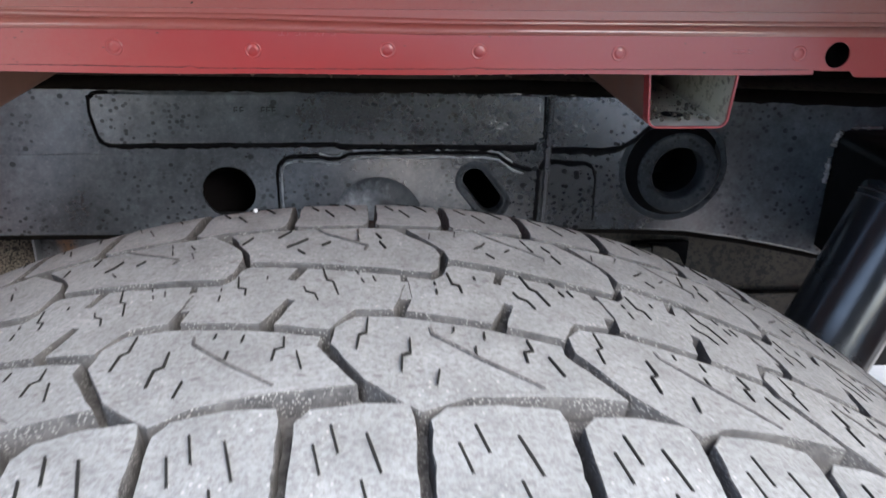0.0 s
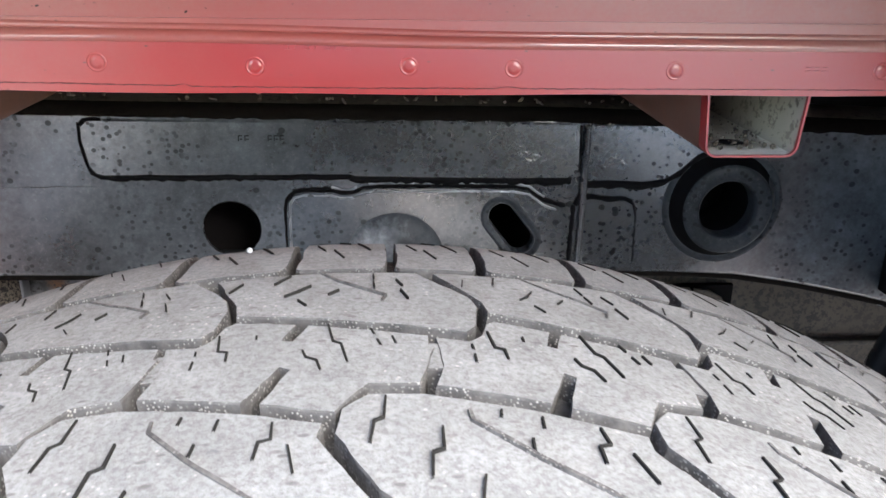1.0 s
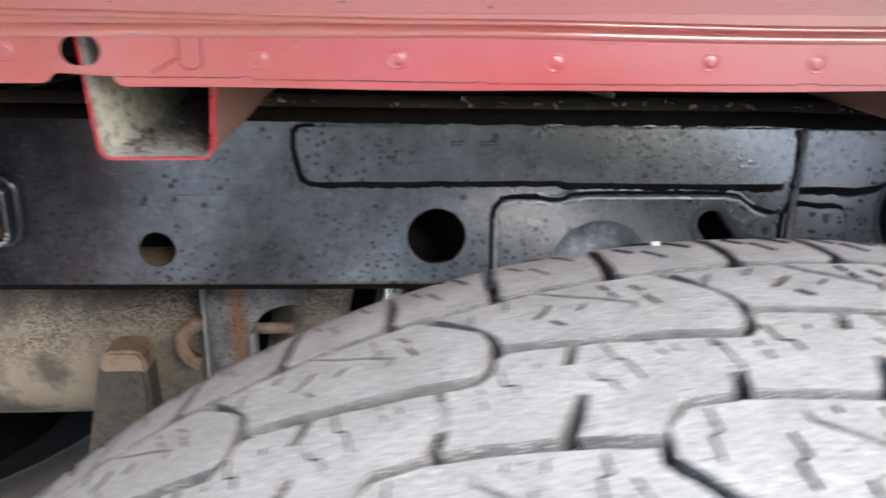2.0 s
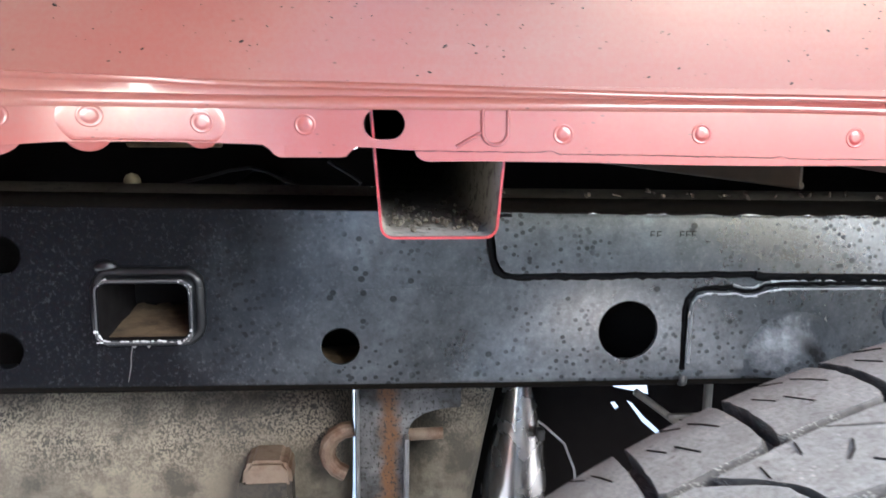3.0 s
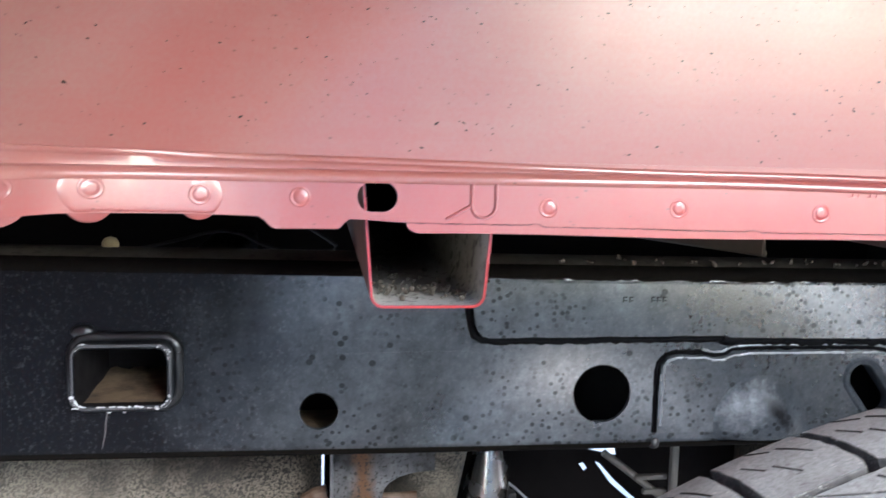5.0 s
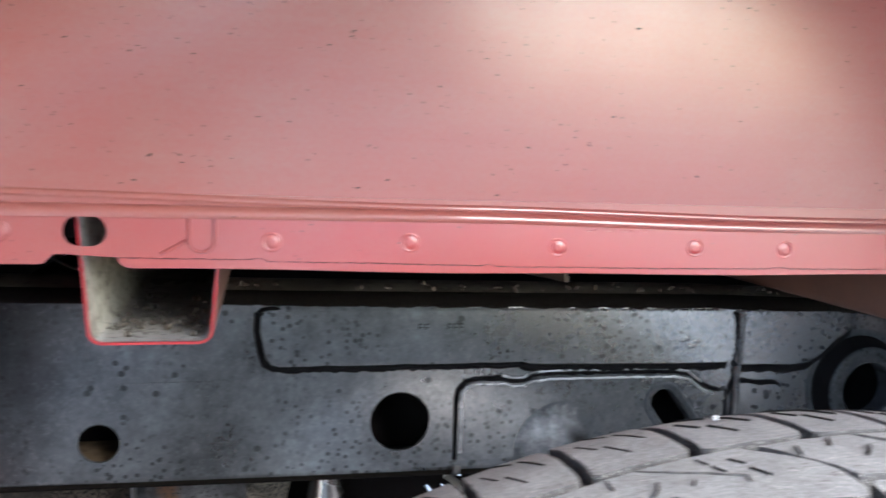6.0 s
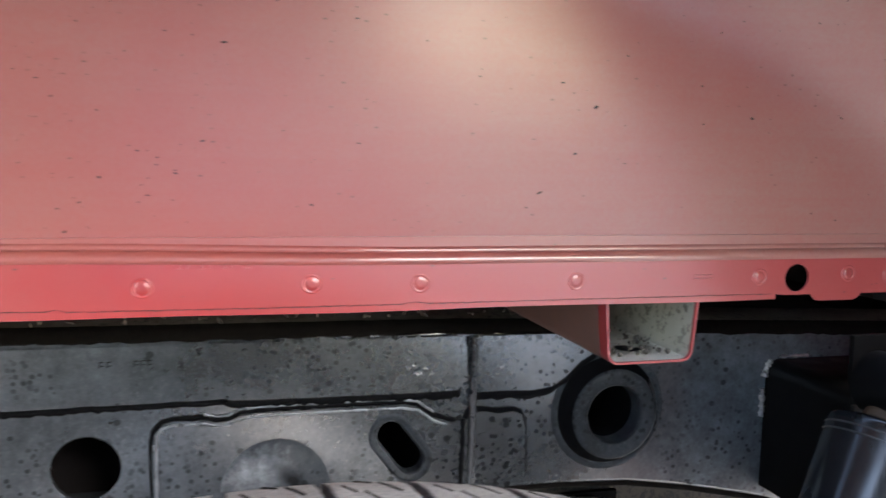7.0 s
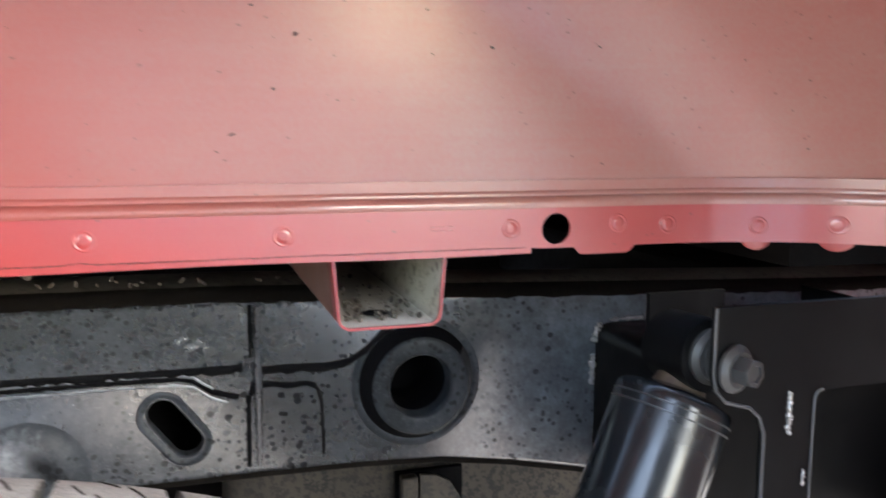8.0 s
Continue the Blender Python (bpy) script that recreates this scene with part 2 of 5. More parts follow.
JOINT = plain("dark_red_joint_shade", (0.05, 0.008, 0.008), 0.8)
# matte black for sealer, and for shade painted in bores and recesses
SEAL_SHADE = plain("black_sealer_and_shade", (0.004, 0.004, 0.0045), 0.85, 0.0, 200)
for dull, shine in ((SEAL_SHADE, 0.05), (SIPE, 0.05), (DARK, 0.08), (BRACKET, 0.11), (EDGE_SHADE, 0.05)):
    dull.node_tree.nodes["Principled BSDF"].inputs["Specular IOR Level"].default_value = shine
CLEANDARK = plain("bare_grey_steel", (0.15, 0.155, 0.16), 0.45, 0.3, 90, 0.5)


def streaked(xc, width):
    """Grey steel with one rust run and dirt specks."""
    m = material("rust_streaked_steel", (0.1, 0.1, 0.1), 0.55)
    n = Nodes(m)
    sep = n.t.nodes.new("ShaderNodeSeparateXYZ")
    n.t.links.new(n.co, sep.inputs[0])
    off = n.math("ABSOLUTE", n.math("ADD", sep.outputs[0], -xc), 0.0)
    run = n.ramp(n.math("ADD", off, n.ramp(n.noise(60, 4), 0.3, 0.7, -0.004, 0.004)), width, width * 0.3)
    c = n.mix(n.ramp(n.noise(45, 5), 0.35, 0.65), (0.022, 0.022, 0.024), (0.12, 0.125, 0.13))
    c = n.mix(run, c, n.mix(n.noise(90, 4), (0.15, 0.062, 0.018), (0.06, 0.03, 0.012)))
    c = n.mix(n.ramp(n.noise(330, 3, 0.65), 0.55, 0.6), c, (0.015, 0.013, 0.01))
    n.color(c)
    n.bump(n.noise(300, 4), 0.3, 0.001)
    return m


STREAK = streaked(-0.289, 0.011)
CLEAN = plain("worn_light_paint", (0.30, 0.31, 0.32), 0.5, 0.0, 130)
# pale oval for the dome's bright left, dark oval painting its shaded right
DULL_FRAME = frame_black("dull_frame_paint_dome_tones", (((0.008, 0.705, 0.715), (0.032, 0.06, 0.021), -20, (0.24, 0.255, 0.27), 0.25), ((0.0385, 0.705, 0.707), (0.029, 0.06, 0.008), 46, (0.004, 0.004, 0.005), 0.8)))
HOSE = plain("black_hose_rubber", (0.02, 0.02, 0.02), 0.55)
POLISHED = plain("polished_pipe_steel", (0.40, 0.38, 0.365), 0.24, 0.9, 60, 0.2)
RIMSTEEL = plain("silver_wheel_paint", (0.45, 0.45, 0.46), 0.35, 0.6)


def ground_material():
    m = material("dusty_concrete", (0.32, 0.30, 0.27), 0.9)
    n = Nodes(m)
    c = n.mix(n.ramp(n.noise(1.3, 6), 0.35, 0.65), (0.185, 0.172, 0.155), (0.27, 0.252, 0.23))
    c = n.mix(n.ramp(n.noise(90, 4, 0.7), 0.3, 0.7, 0.0, 0.4), c, (0.14, 0.138, 0.135))
    n.color(c)
    n.bump(n.noise(60, 6), 0.5, 0.004)
    return m


ASPHALT = ground_material()
REFLECTOR_WHITE = plain("white_reflector_paint", (0.76, 0.77, 0.78), 0.8, 0.0, 30, 0.06)
REFLECTED_DARK = plain("dark_reflection_plaster", (0.075, 0.075, 0.078), 0.9, 0.0, 30, 0.3)


# ---------------------------------------------------------------- mesh helpers
def thing(name, label, category, at=(0, 0, 0), group="", kind=""):
    ob = new(name)
    ob.location = at
    ob.empty_display_size = 0.05
    return tagged(ob, label, category, group, kind)


def part(name, bm, mat, parent, label="", smooth=0.0, kind=""):
    me = bpy.data.meshes.new(name)
    bm.normal_update()
    bm.to_mesh(me)
    bm.free()
    for m in (mat if isinstance(mat, (list, tuple)) else (mat,)):
        me.materials.append(m)
    ob = new(name, me)
    if smooth:
        me.shade_smooth()
        me.set_sharp_from_angle(angle=radians(smooth))
    if parent is not None:
        ob.parent = parent
        if parent.parent is None:
            ob.matrix_parent_inverse = Matrix.Translation(-parent.location)
    if label or kind:
        tagged(ob, label, kind=kind)
    return ob


def grid_faces(bm, rows, closed=False):
    """Quads between neighbouring rows of vertices."""
    for a, b in zip(rows, rows[1:]):
        n = len(a)
        for i in range(n if closed else n - 1):
            j = (i + 1) % n
            quad = (a[i], a[j], b[j], b[i])
            if len(set(quad)) == 4:
                bm.faces.new(quad)


def loft(profiles, closed=True, caps=False):
    bm = bmesh.new()
    rows = [[bm.verts.new(p) for p in prof] for prof in profiles]
    grid_faces(bm, rows, closed)
    if caps:
        bm.faces.new(rows[0][::-1])
        bm.faces.new(rows[-1])
    bmesh.ops.recalc_face_normals(bm, faces=bm.faces)
    return bm


def box(x0, x1, y0, y1, z0, z1, bevel=0.0, seg=2):
    bm = bmesh.new()
    bmesh.ops.create_cube(bm, size=1)
    for v in bm.verts:
        v.co = Vector((x0 if v.co.x < 0 else x1, y0 if v.co.y < 0 else y1, z0 if v.co.z < 0 else z1))
    if bevel:
        bmesh.ops.bevel(bm, geom=bm.edges[:], offset=bevel, segments=seg, affect="EDGES", profile=0.5)
    return bm


def tube(points, radius, seg=14, caps=True):
    """A round bar or hose through the points; radius may be one number or one for each."""
    pts = [Vector(p) for p in points]
    rad = radius if isinstance(radius, (list, tuple)) else [radius] * len(pts)
    rings, side = [], None
    for i, p in enumerate(pts):
        d = (pts[min(i + 1, len(pts) - 1)] - pts[max(i - 1, 0)]).normalized()
        if side is None:
            side = d.orthogonal().normalized()
        side = (side - d * side.dot(d)).normalized()
        up = d.cross(side)
        rings.append([p + rad[i] * (math.cos(a) * side + math.sin(a) * up) for a in (2 * math.pi * k / seg for k in range(seg))])
    return loft(rings, True, caps)


def revolve(profile, centre, axis, seg=40, closed=False):
    """Turns (radius, distance along the axis) pairs about the axis through centre."""
    d = Vector(axis).normalized()
    s = d.orthogonal().normalized()
    u = d.cross(s)
    c = Vector(centre)
    bm = bmesh.new()
    rows = []
    for r, h in profile:
        rows.append([bm.verts.new(c + d * h + r * (math.cos(a) * s + math.sin(a) * u)) for a in (2 * math.pi * k / seg for k in range(seg))])
    if closed:
        rows.append(rows[0])
    grid_faces(bm, rows, True)
    bmesh.ops.recalc_face_normals(bm, faces=bm.faces)
    return bm


def circle(cx, cz, r, n=36):
    return [(cx + r * math.cos(2 * math.pi * k / n), cz + r * math.sin(2 * math.pi * k / n)) for k in range(n)]


def oval(cx, cz, a, b, n=40):
    return [(cx + a * math.cos(2 * math.pi * k / n), cz + b * math.sin(2 * math.pi * k / n)) for k in range(n)]


def capsule(ax, az, bx, bz, r, n=12):
    d = math.atan2(bz - az, bx - ax)
    out = [(bx + r * math.cos(d - math.pi / 2 + math.pi * k / n), bz + r * math.sin(d - math.pi / 2 + math.pi * k / n)) for k in range(n + 1)]
    return out + [(ax + r * math.cos(d + math.pi / 2 + math.pi * k / n), az + r * math.sin(d + math.pi / 2 + math.pi * k / n)) for k in range(n + 1)]


def round_rect(x0, x1, z0, z1, r, n=6):
    out = []
    for cx, cz, a in ((x1 - r, z1 - r, 0), (x0 + r, z1 - r, 90), (x0 + r, z0 + r, 180), (x1 - r, z0 + r, 270)):
        out += [(cx + r * math.cos(radians(a + 90 * k / n)), cz + r * math.sin(radians(a + 90 * k / n))) for k in range(n + 1)]
    return out


def sheet(outer, holes, y, thick):
    """An upright plate in x and z with holes; its front lies at y, its back thick behind it."""
    bm = bmesh.new()
    edges = []
    for loop in [outer] + holes:
        vs = [bm.verts.new((px, y, pz)) for px, pz in loop]
        edges += [bm.edges.new((vs[i], vs[(i + 1) % len(vs)])) for i in range(len(vs))]
    bmesh.ops.triangle_fill(bm, use_beauty=True, use_dissolve=False, edges=edges, normal=(0, -1, 0))
    rim = [e for e in bm.edges if len(e.link_faces) == 1]
    bm.normal_update()
    if sum(f.normal.y for f in bm.faces) > 0:
        bmesh.ops.reverse_faces(bm, faces=bm.faces)
    ret = bmesh.ops.extrude_edge_only(bm, edges=rim)
    for v in ret["geom"]:
        if isinstance(v, bmesh.types.BMVert):
            v.co.y = y + thick
    return bm


def smooth_step(t):
    t = min(max(t, 0.0), 1.0)
    return t * t * (3 - 2 * t)


def interp(x, table):
    """Piecewise linear, carried on past both ends."""
    for (a, va), (b, vb) in zip(table, table[1:]):
        if x <= b or (b, vb) == table[-1]:
            return va + (vb - va) * (x - a) / (b - a)


# ---------------------------------------------------------------- ground
bm = bmesh.new()
bmesh.ops.create_grid(bm, x_segments=8, y_segments=8, size=400, matrix=Matrix.Translation((0, 0, -0.066)))
ground = part("ground", bm, ASPHALT, None)
tagged(ground, "dusty grey concrete yard under the truck", "ground", kind="structure")

# unseen wall added behind the camera to darken reflections on the red panel
reflection_wall = part("reflection_wall", box(-1.35, 0.85, -3.40, -3.20, -0.066, 3.3, 0.01), REFLECTED_DARK, None)
# white parts added below to brighten the sheen on the rail
part("white_reflector", box(-0.45, 0.85, -3.199, -3.185, -0.066, 0.95, 0.003), REFLECTOR_WHITE, reflection_wall, "added white lower part brightening what the rail reflects")
part("low_reflector", box(0.852, 2.60, -3.40, -3.185, -0.066, 0.95, 0.003), REFLECTOR_WHITE, reflection_wall, "added low white wall brightening what the rail reflects")
tagged(reflection_wall, "unseen added wall, dark above and white below, shaping the reflections", "wall", kind="structure")

# ---------------------------------------------------------------- truck bed: wheelhouse, flange, cross channels
AX, AZ, AR, FR = 0.03, 0.56, 0.50, 0.12      # arch centre, radius of the flat wall, fillet
WALL, SEAM, FENDER = 0.540, 0.908, 0.105
bed = thing("truck_bed", "red pickup bed underside with dusty inner wheelhouse and stamped lower flange", "truck bed", (0, 0.6, 0.9))


def wheelhouse_point(rho, s):
    """rho: radius along the sheet from the arch centre; s: 0 at one foot of the arch, 1 at the other."""
    a = rho - AR
    r, y = rho, WALL
    if a > FR * math.pi / 2:
        r, y = AR + FR, WALL - FR - (a - FR * math.pi / 2)
    elif a > 0:
        r, y = AR + FR * math.sin(a / FR), WALL - FR * (1 - math.cos(a / FR))
    low = math.asin(min(1.0, (SEAM - AZ) / r))
    th = low + (math.pi - 2 * low) * s
    x, z = AX - r * math.cos(th), AZ + r * math.sin(th)
    return Vector((x, y - 0.06 * (z - SEAM) * smooth_step((WALL + 0.2 - y) / 0.2), z))


END = AR + FR * math.pi / 2 + (WALL - FR - FENDER)
radii = [SEAM - AZ + (AR - SEAM + AZ) * k / 8 for k in range(9)]
radii += [AR + FR * math.pi / 2 * k / 14 for k in range(1, 15)] + [AR + FR * math.pi / 2 + (END - AR - FR * math.pi / 2) * k / 5 for k in range(1, 6)]
bm = loft([[wheelhouse_point(r, k / 72) for k in range(73)] for r in radii], False)
bmesh.ops.remove_doubles(bm, verts=bm.verts, dist=1e-5)
bmesh.ops.solidify(bm, geom=bm.faces[:], thickness=-0.0012)
wheelhouse = part("wheelhouse_wall", bm, RED_DUSTY, bed, "faded red painted inner wheelhouse with dust and specks", 40)

# dried mud specks on the wheelhouse wall
rnd = random.Random(31)
specks = bmesh.new()
spots = [(-0.013, 1.004, 1.1), (0.187, 0.980, 1.6), (0.176, 0.954, 1.0), (0.288, 0.977, 1.0), (0.156, 0.932, 1.0), (-0.441, 0.930, 1.3), (-0.366, 0.927, 1.0), (-0.268, 0.927, 0.9), (-0.088, 0.911, 1.0)]
while len(spots) < 900:
    spots.append((rnd.uniform(-0.46, 0.50) if rnd.random() < 0.4 else rnd.uniform(-0.46, -0.02), 0.912 + 0.19 * rnd.random() ** 0.9, rnd.choice((0.22, 0.25, 0.3, 0.3, 0.35, 0.4, 0.5, 0.65))))
for px, pz, k in spots:
    d = Vector((px - AX, 0, pz - AZ))
    rho = d.length
    if rho > AR:
        rho = AR + FR * math.asin(min(0.95, (rho - AR) / FR))
    low = math.asin(min(1.0, (SEAM - AZ) / max(rho, SEAM - AZ)))
    s_here = (math.atan2(d.z, -d.x) - low) / max(math.pi - 2 * low, 0.05)
    if not 0.0 < s_here < 1.0 or d.length < SEAM - AZ + 0.004:
        continue
    c = wheelhouse_point(rho, s_here)
    m = Matrix.Translation(c) @ Euler((0, rnd.uniform(-0.6, 0.6), 0)).to_matrix().to_4x4() @ Matrix.Diagonal((0.0014 * k * rnd.uniform(0.7, 1.5), 0.0005, 0.0007 * k * rnd.uniform(0.7, 1.2), 1))
    bmesh.ops.create_icosphere(specks, subdivisions=1, radius=1, matrix=m)
part("mud_specks", specks, SPECK, bed, "dried dark mud specks", kind="stuff")

# the seam line in plan: foot points of the wheelhouse, one end to the other
foot = [wheelhouse_point(r, 0) for r in reversed(radii)] + [wheelhouse_point(r, 1) for r in radii[1:]]


def plan_at(x):
    """y of the flange at x on the flat and curved stretch."""
    for a, b in zip(foot, foot[1:]):
        if a.x <= x <= b.x and b.x > a.x:
            return a.y + (b.y - a.y) * (x - a.x) / (b.x - a.x)
    return foot[0].y if x < foot[0].x else foot[-1].y


def resampled(x0, x1, step=0.006):
    n = max(2, int((x1 - x0) / step))
    return [x0 + (x1 - x0) * k / n for k in range(n + 1)]


def plan_normal(x):
    e = 0.002
    d = Vector((2 * e, plan_at(x + e) - plan_at(x - e), 0)).normalized()
    return Vector((d.y, -d.x, 0))


XL, XR = -0.515, 0.575
xs = resampled(XL, XR, 0.005)


def panel_y(x, z):
    """y of the wheelhouse wall over the seam line."""
    if z <= SEAM:
        return plan_at(x)
    a = min(max((math.hypot(x - AX, z - AZ) - AR) / FR, 0.0), 0.98)
    y = WALL - FR * (1 - math.sqrt(1 - a * a))
    return y - 0.06 * (z - SEAM) * smooth_step((WALL + 0.2 - y) / 0.2)


def band(profile, xlist, thick=0.0012):
    """A strip swept along the flange line; profile: (out, z) pairs, each a number or a function of x."""
    rows = []
    for x in xlist:
        n, row = plan_normal(x), []
        for o, z in profile:
            z = z(x) if callable(z) else z
            row.append(Vector((x, panel_y(x, z), z)) + n * (o(x) if callable(o) else o))
        rows.append(row)
    b = loft(rows, False)
    bmesh.ops.solidify(b, geom=b.faces[:], thickness=thick)
    bmesh.ops.recalc_face_normals(b, faces=b.faces)
    return b


EDGE_LINE = [(-0.60, 0.8795), (-0.515, 0.8800), (-0.443, 0.8820), (-0.400, 0.8806), (-0.352, 0.8786), (-0.306, 0.8775), (-0.287, 0.8762), (-0.2207, 0.8757), (-0.2087, 0.8747), (-0.160, 0.8743), (-0.097, 0.8731), (-0.087, 0.8727), (0.0, 0.8722), (0.311, 0.8722), (0.315, 0.8710), (0.60, 0.8710)]


def outer_edge(x):
    z = interp(x, EDGE_LINE)
    z += 0.0014 * smooth_step(1 - abs(x + 0.2145) / 0.006) + 0.0012 * smooth_step(1 - abs(x + 0.092) / 0.006) + 0.0010 * smooth_step(1 - abs(x - 0.085) / 0.008)
    return z


OUT = 0.0045


def left_rise(x):
    return 0.006 * smooth_step((-0.34 - x) / 0.23)


def upper_roll(x):
    return 0.9006 + 0.0030 * smooth_step((0.10 - x) / 0.20) + 0.0041 * smooth_step((-0.10 - x) / 0.26) + left_rise(x)


def lower_roll(x):
    return 0.8967 + 0.0028 * smooth_step((0.08 - x) / 0.20) + 0.5 * left_rise(x)


# two tight rolls with a flat between them
bead = [(-0.00005, lambda x: max(0.9080, upper_roll(x) + 0.0016)), (-0.00015, lambda x: upper_roll(x) + 0.0012)]
# the upper roll dies away where the wall curves out
bead += [(lambda x, o=o: o * (1 - 0.7 * smooth_step((-0.34 - x) / 0.10)), lambda x, d=d: upper_roll(x) + d) for o, d in ((0.0003, 0.0009), (0.0008, 0.0005), (0.0011, 0.0000), (0.0012, -0.0005), (0.0008, -0.0010), (0.0004, -0.0014))]
bead += [(o, lambda x, d=d: lower_roll(x) + d) for o, d in ((0.0004, 0.0021), (0.0018, 0.0018), (0.0030, 0.0013), (0.0039, 0.0007), (0.0044, 0.0), (0.0047, -0.0007), (0.0047, -0.0013), (0.0046, -0.0022), (0.0043, -0.0030))]
bm = band(bead, xs)
for f in bm.faces:
    c = f.calc_center_median()
    f.material_index = 1 if c.x < -0.36 or c.z > upper_roll(c.x) + 0.0010 or lower_roll(c.x) + 0.0019 < c.z < upper_roll(c.x) - 0.0011 else 0
part("bead", bm, (BEAD, RED_DUSTY), bed, "pressed double bead line above the flange", 50)

# flange with its two holes: a sheet in x and z, bent onto the plan line
VH, RH = (-0.298, 0.8890), (0.3265, 0.8815)
outline = [(x, outer_edge(x)) for x in xs] + [(x, lower_roll(x) - 0.0006) for x in reversed(xs)]
bm = sheet(outline, [capsule(VH[0] - 0.0027, VH[1], VH[0] + 0.0027, VH[1], 0.0076), circle(RH[0], RH[1], 0.0086, 24)], 0.0, 0.0012)
for v in bm.verts:
    n, y = plan_normal(v.co.x), plan_at(v.co.x)
    v.co = Vector((v.co.x, y, v.co.z)) + n * (OUT - v.co.y)
part("flange", bm, FLANGE, bed, "red lower flange with two punched holes", 30)


def inner_lip(x):
    """Lower edge of the second sheet behind the flange."""
    z = 0.8685 + 0.0018 * smooth_step((-0.07 - x) / 0.14) - 0.0004 * math.sin(x * 31)
    k = min(max((-0.276 - x) / 0.008, 0.0), 1.0)
    return z + 0.008 * (1 - math.sqrt(1 - k * k))


part("inner_flange", band([(0.0030, 0.897), (0.0030, inner_lip)], resampled(-0.284, 0.312, 0.002)), FLANGE, bed, "second sheet showing below the flange")
part("flange_tab", band([(0.0030, 0.893), (0.0030, lambda x: 0.8725 + 0.006 * smooth_step((-0.3500 - x) / 0.0075) + 0.005 * smooth_step((x + 0.318) / 0.006))], resampled(-0.3575, -0.3120, 0.0025)), FLANGE, bed)
part("flange_tab", band([(0.0030, 0.893), (0.0030, lambda x: 0.8668 + 0.004 * smooth_step((x - 0.370) / 0.006) + 0.004 * smooth_step((0.342 - x) / 0.005))], resampled(0.338, 0.375, 0.003)), FLANGE, bed)


rows_x = resampled(-0.283, 0.309, 0.002)
rnd = random.Random(21)
# thin dark lines paint the gap shade under the flange edge
part("joint_shade", tube([(x, plan_at(x) - OUT + 0.0003, outer_edge(x) - 0.0004 + rnd.uniform(-0.0002, 0.0002)) for x in rows_x], [rnd.uniform(0.00012, 0.0004) for _ in rows_x], 6), JOINT, bed, "dark line standing for the shade in the sheet joint")
rows_x = resampled(-0.356, -0.314, 0.004)
part("joint_shade", tube([(x, plan_at(x) - OUT + 0.0008, outer_edge(x) - 0.0002) for x in rows_x], [rnd.uniform(0.0003, 0.0006) for _ in rows_x], 6), SEAL_SHADE, bed)


def disc_on_flange(x, z, r, height, kind, name):
    lift = OUT + (0.0003 if kind == "weld" and -0.45 < x < -0.37 else 0.0)
    if kind == "weld":
        prof = [(r * 1.45, -0.0006), (r * 1.28, 0.00016), (r * 1.10, 0.00036), (r * 0.98, -0.00004), (r * 0.88, 0.00000), (r * 0.72, 0.00030), (r * 0.40, 0.00034), (0.0002, 0.00034)]
    else:
        prof = [(r, -0.003), (r, height - 0.0004), (r * 0.93, height), (0.0002, height)]
    rings = []
    for rad, h in prof:
        ring = []
        for k in range(24):
            px, pz = x + rad * math.cos(math.pi * k / 12), z + rad * math.sin(math.pi * k / 12)
            ring.append(Vector((px, plan_at(px), pz)) + plan_normal(px) * (lift + h))
        rings.append(ring)
    return part(name, loft(rings), FLANGE, bed, "", 60)


for wx, wz in ((-0.208, 0.8845), (-0.136, 0.8850), (-0.053, 0.8833), (0.030, 0.8838), (0.088, 0.8830), (0.179, 0.8822), (0.2998, 0.8824), (0.3643, 0.8836)):
    disc_on_flange(wx, wz, 0.0040, 0, "weld", "spot_weld")
for wx, wz in ((-0.337, 0.8885), (-0.386, 0.8885), (-0.432, 0.8920), (-0.463, 0.8925), (-0.497, 0.893), (0.396, 0.881), (0.4515, 0.8795), (0.492, 0.8805)):
    if wx < -0.35 or wx > 0.4:
        disc_on_flange(wx, 0.8865 if wx < 0 else 0.8755, 0.0095, -0.0015, "tab", "weld_tab")
    disc_on_flange(wx, wz + (0.0 if abs(wx) < 0.35 else 0.0011), 0.0040, 0, "weld", "spot_weld")

# one low pressed pad under two neighbouring welds, running out at the edge
rings = []
for grow, h, flat in ((0.0009, -0.0004, 1), (0.0, 0.0, 1), (-0.0010, 0.00022, 1), (-0.0022, 0.00030, 1), (-0.0060, 0.00032, 1), (-0.0060, 0.00032, 0)):
    loop = []
    for cx, cz, r, a0, a1 in ((-0.386, 0.8890, 0.0108, -60, 84), (-0.432, 0.8925, 0.0122, 84, 240)):
        arc = [(cx + (r + grow) * math.cos(radians(a0 + (a1 - a0) * k / 12)), cz + (r + grow) * math.sin(radians(a0 + (a1 - a0) * k / 12))) for k in range(13)]
        other = (-0.432 + (0.0122 + grow) * math.cos(radians(84)), 0.8925 + (0.0122 + grow) * math.sin(radians(84))) if cx > -0.4 else (-0.386 + (0.0108 + grow) * math.cos(radians(-60)), 0.8890 + (0.0108 + grow) * math.sin(radians(-60)))
        loop += arc + [(arc[-1][0] + (other[0] - arc[-1][0]) * k / 10, arc[-1][1] + (other[1] - arc[-1][1]) * k / 10) for k in range(1, 10)]
    ring = []
    for px, pz in loop:
        pz = min(max(pz, outer_edge(px) + 0.0004), 0.8976) if flat else 0.8890 + (px + 0.386) * -0.076
        ring.append(Vector((px, plan_at(px), pz)) + plan_normal(px) * (OUT + h))
    rings.append(ring)
part("weld_pad", loft(rings), FLANGE, bed, "", 60)


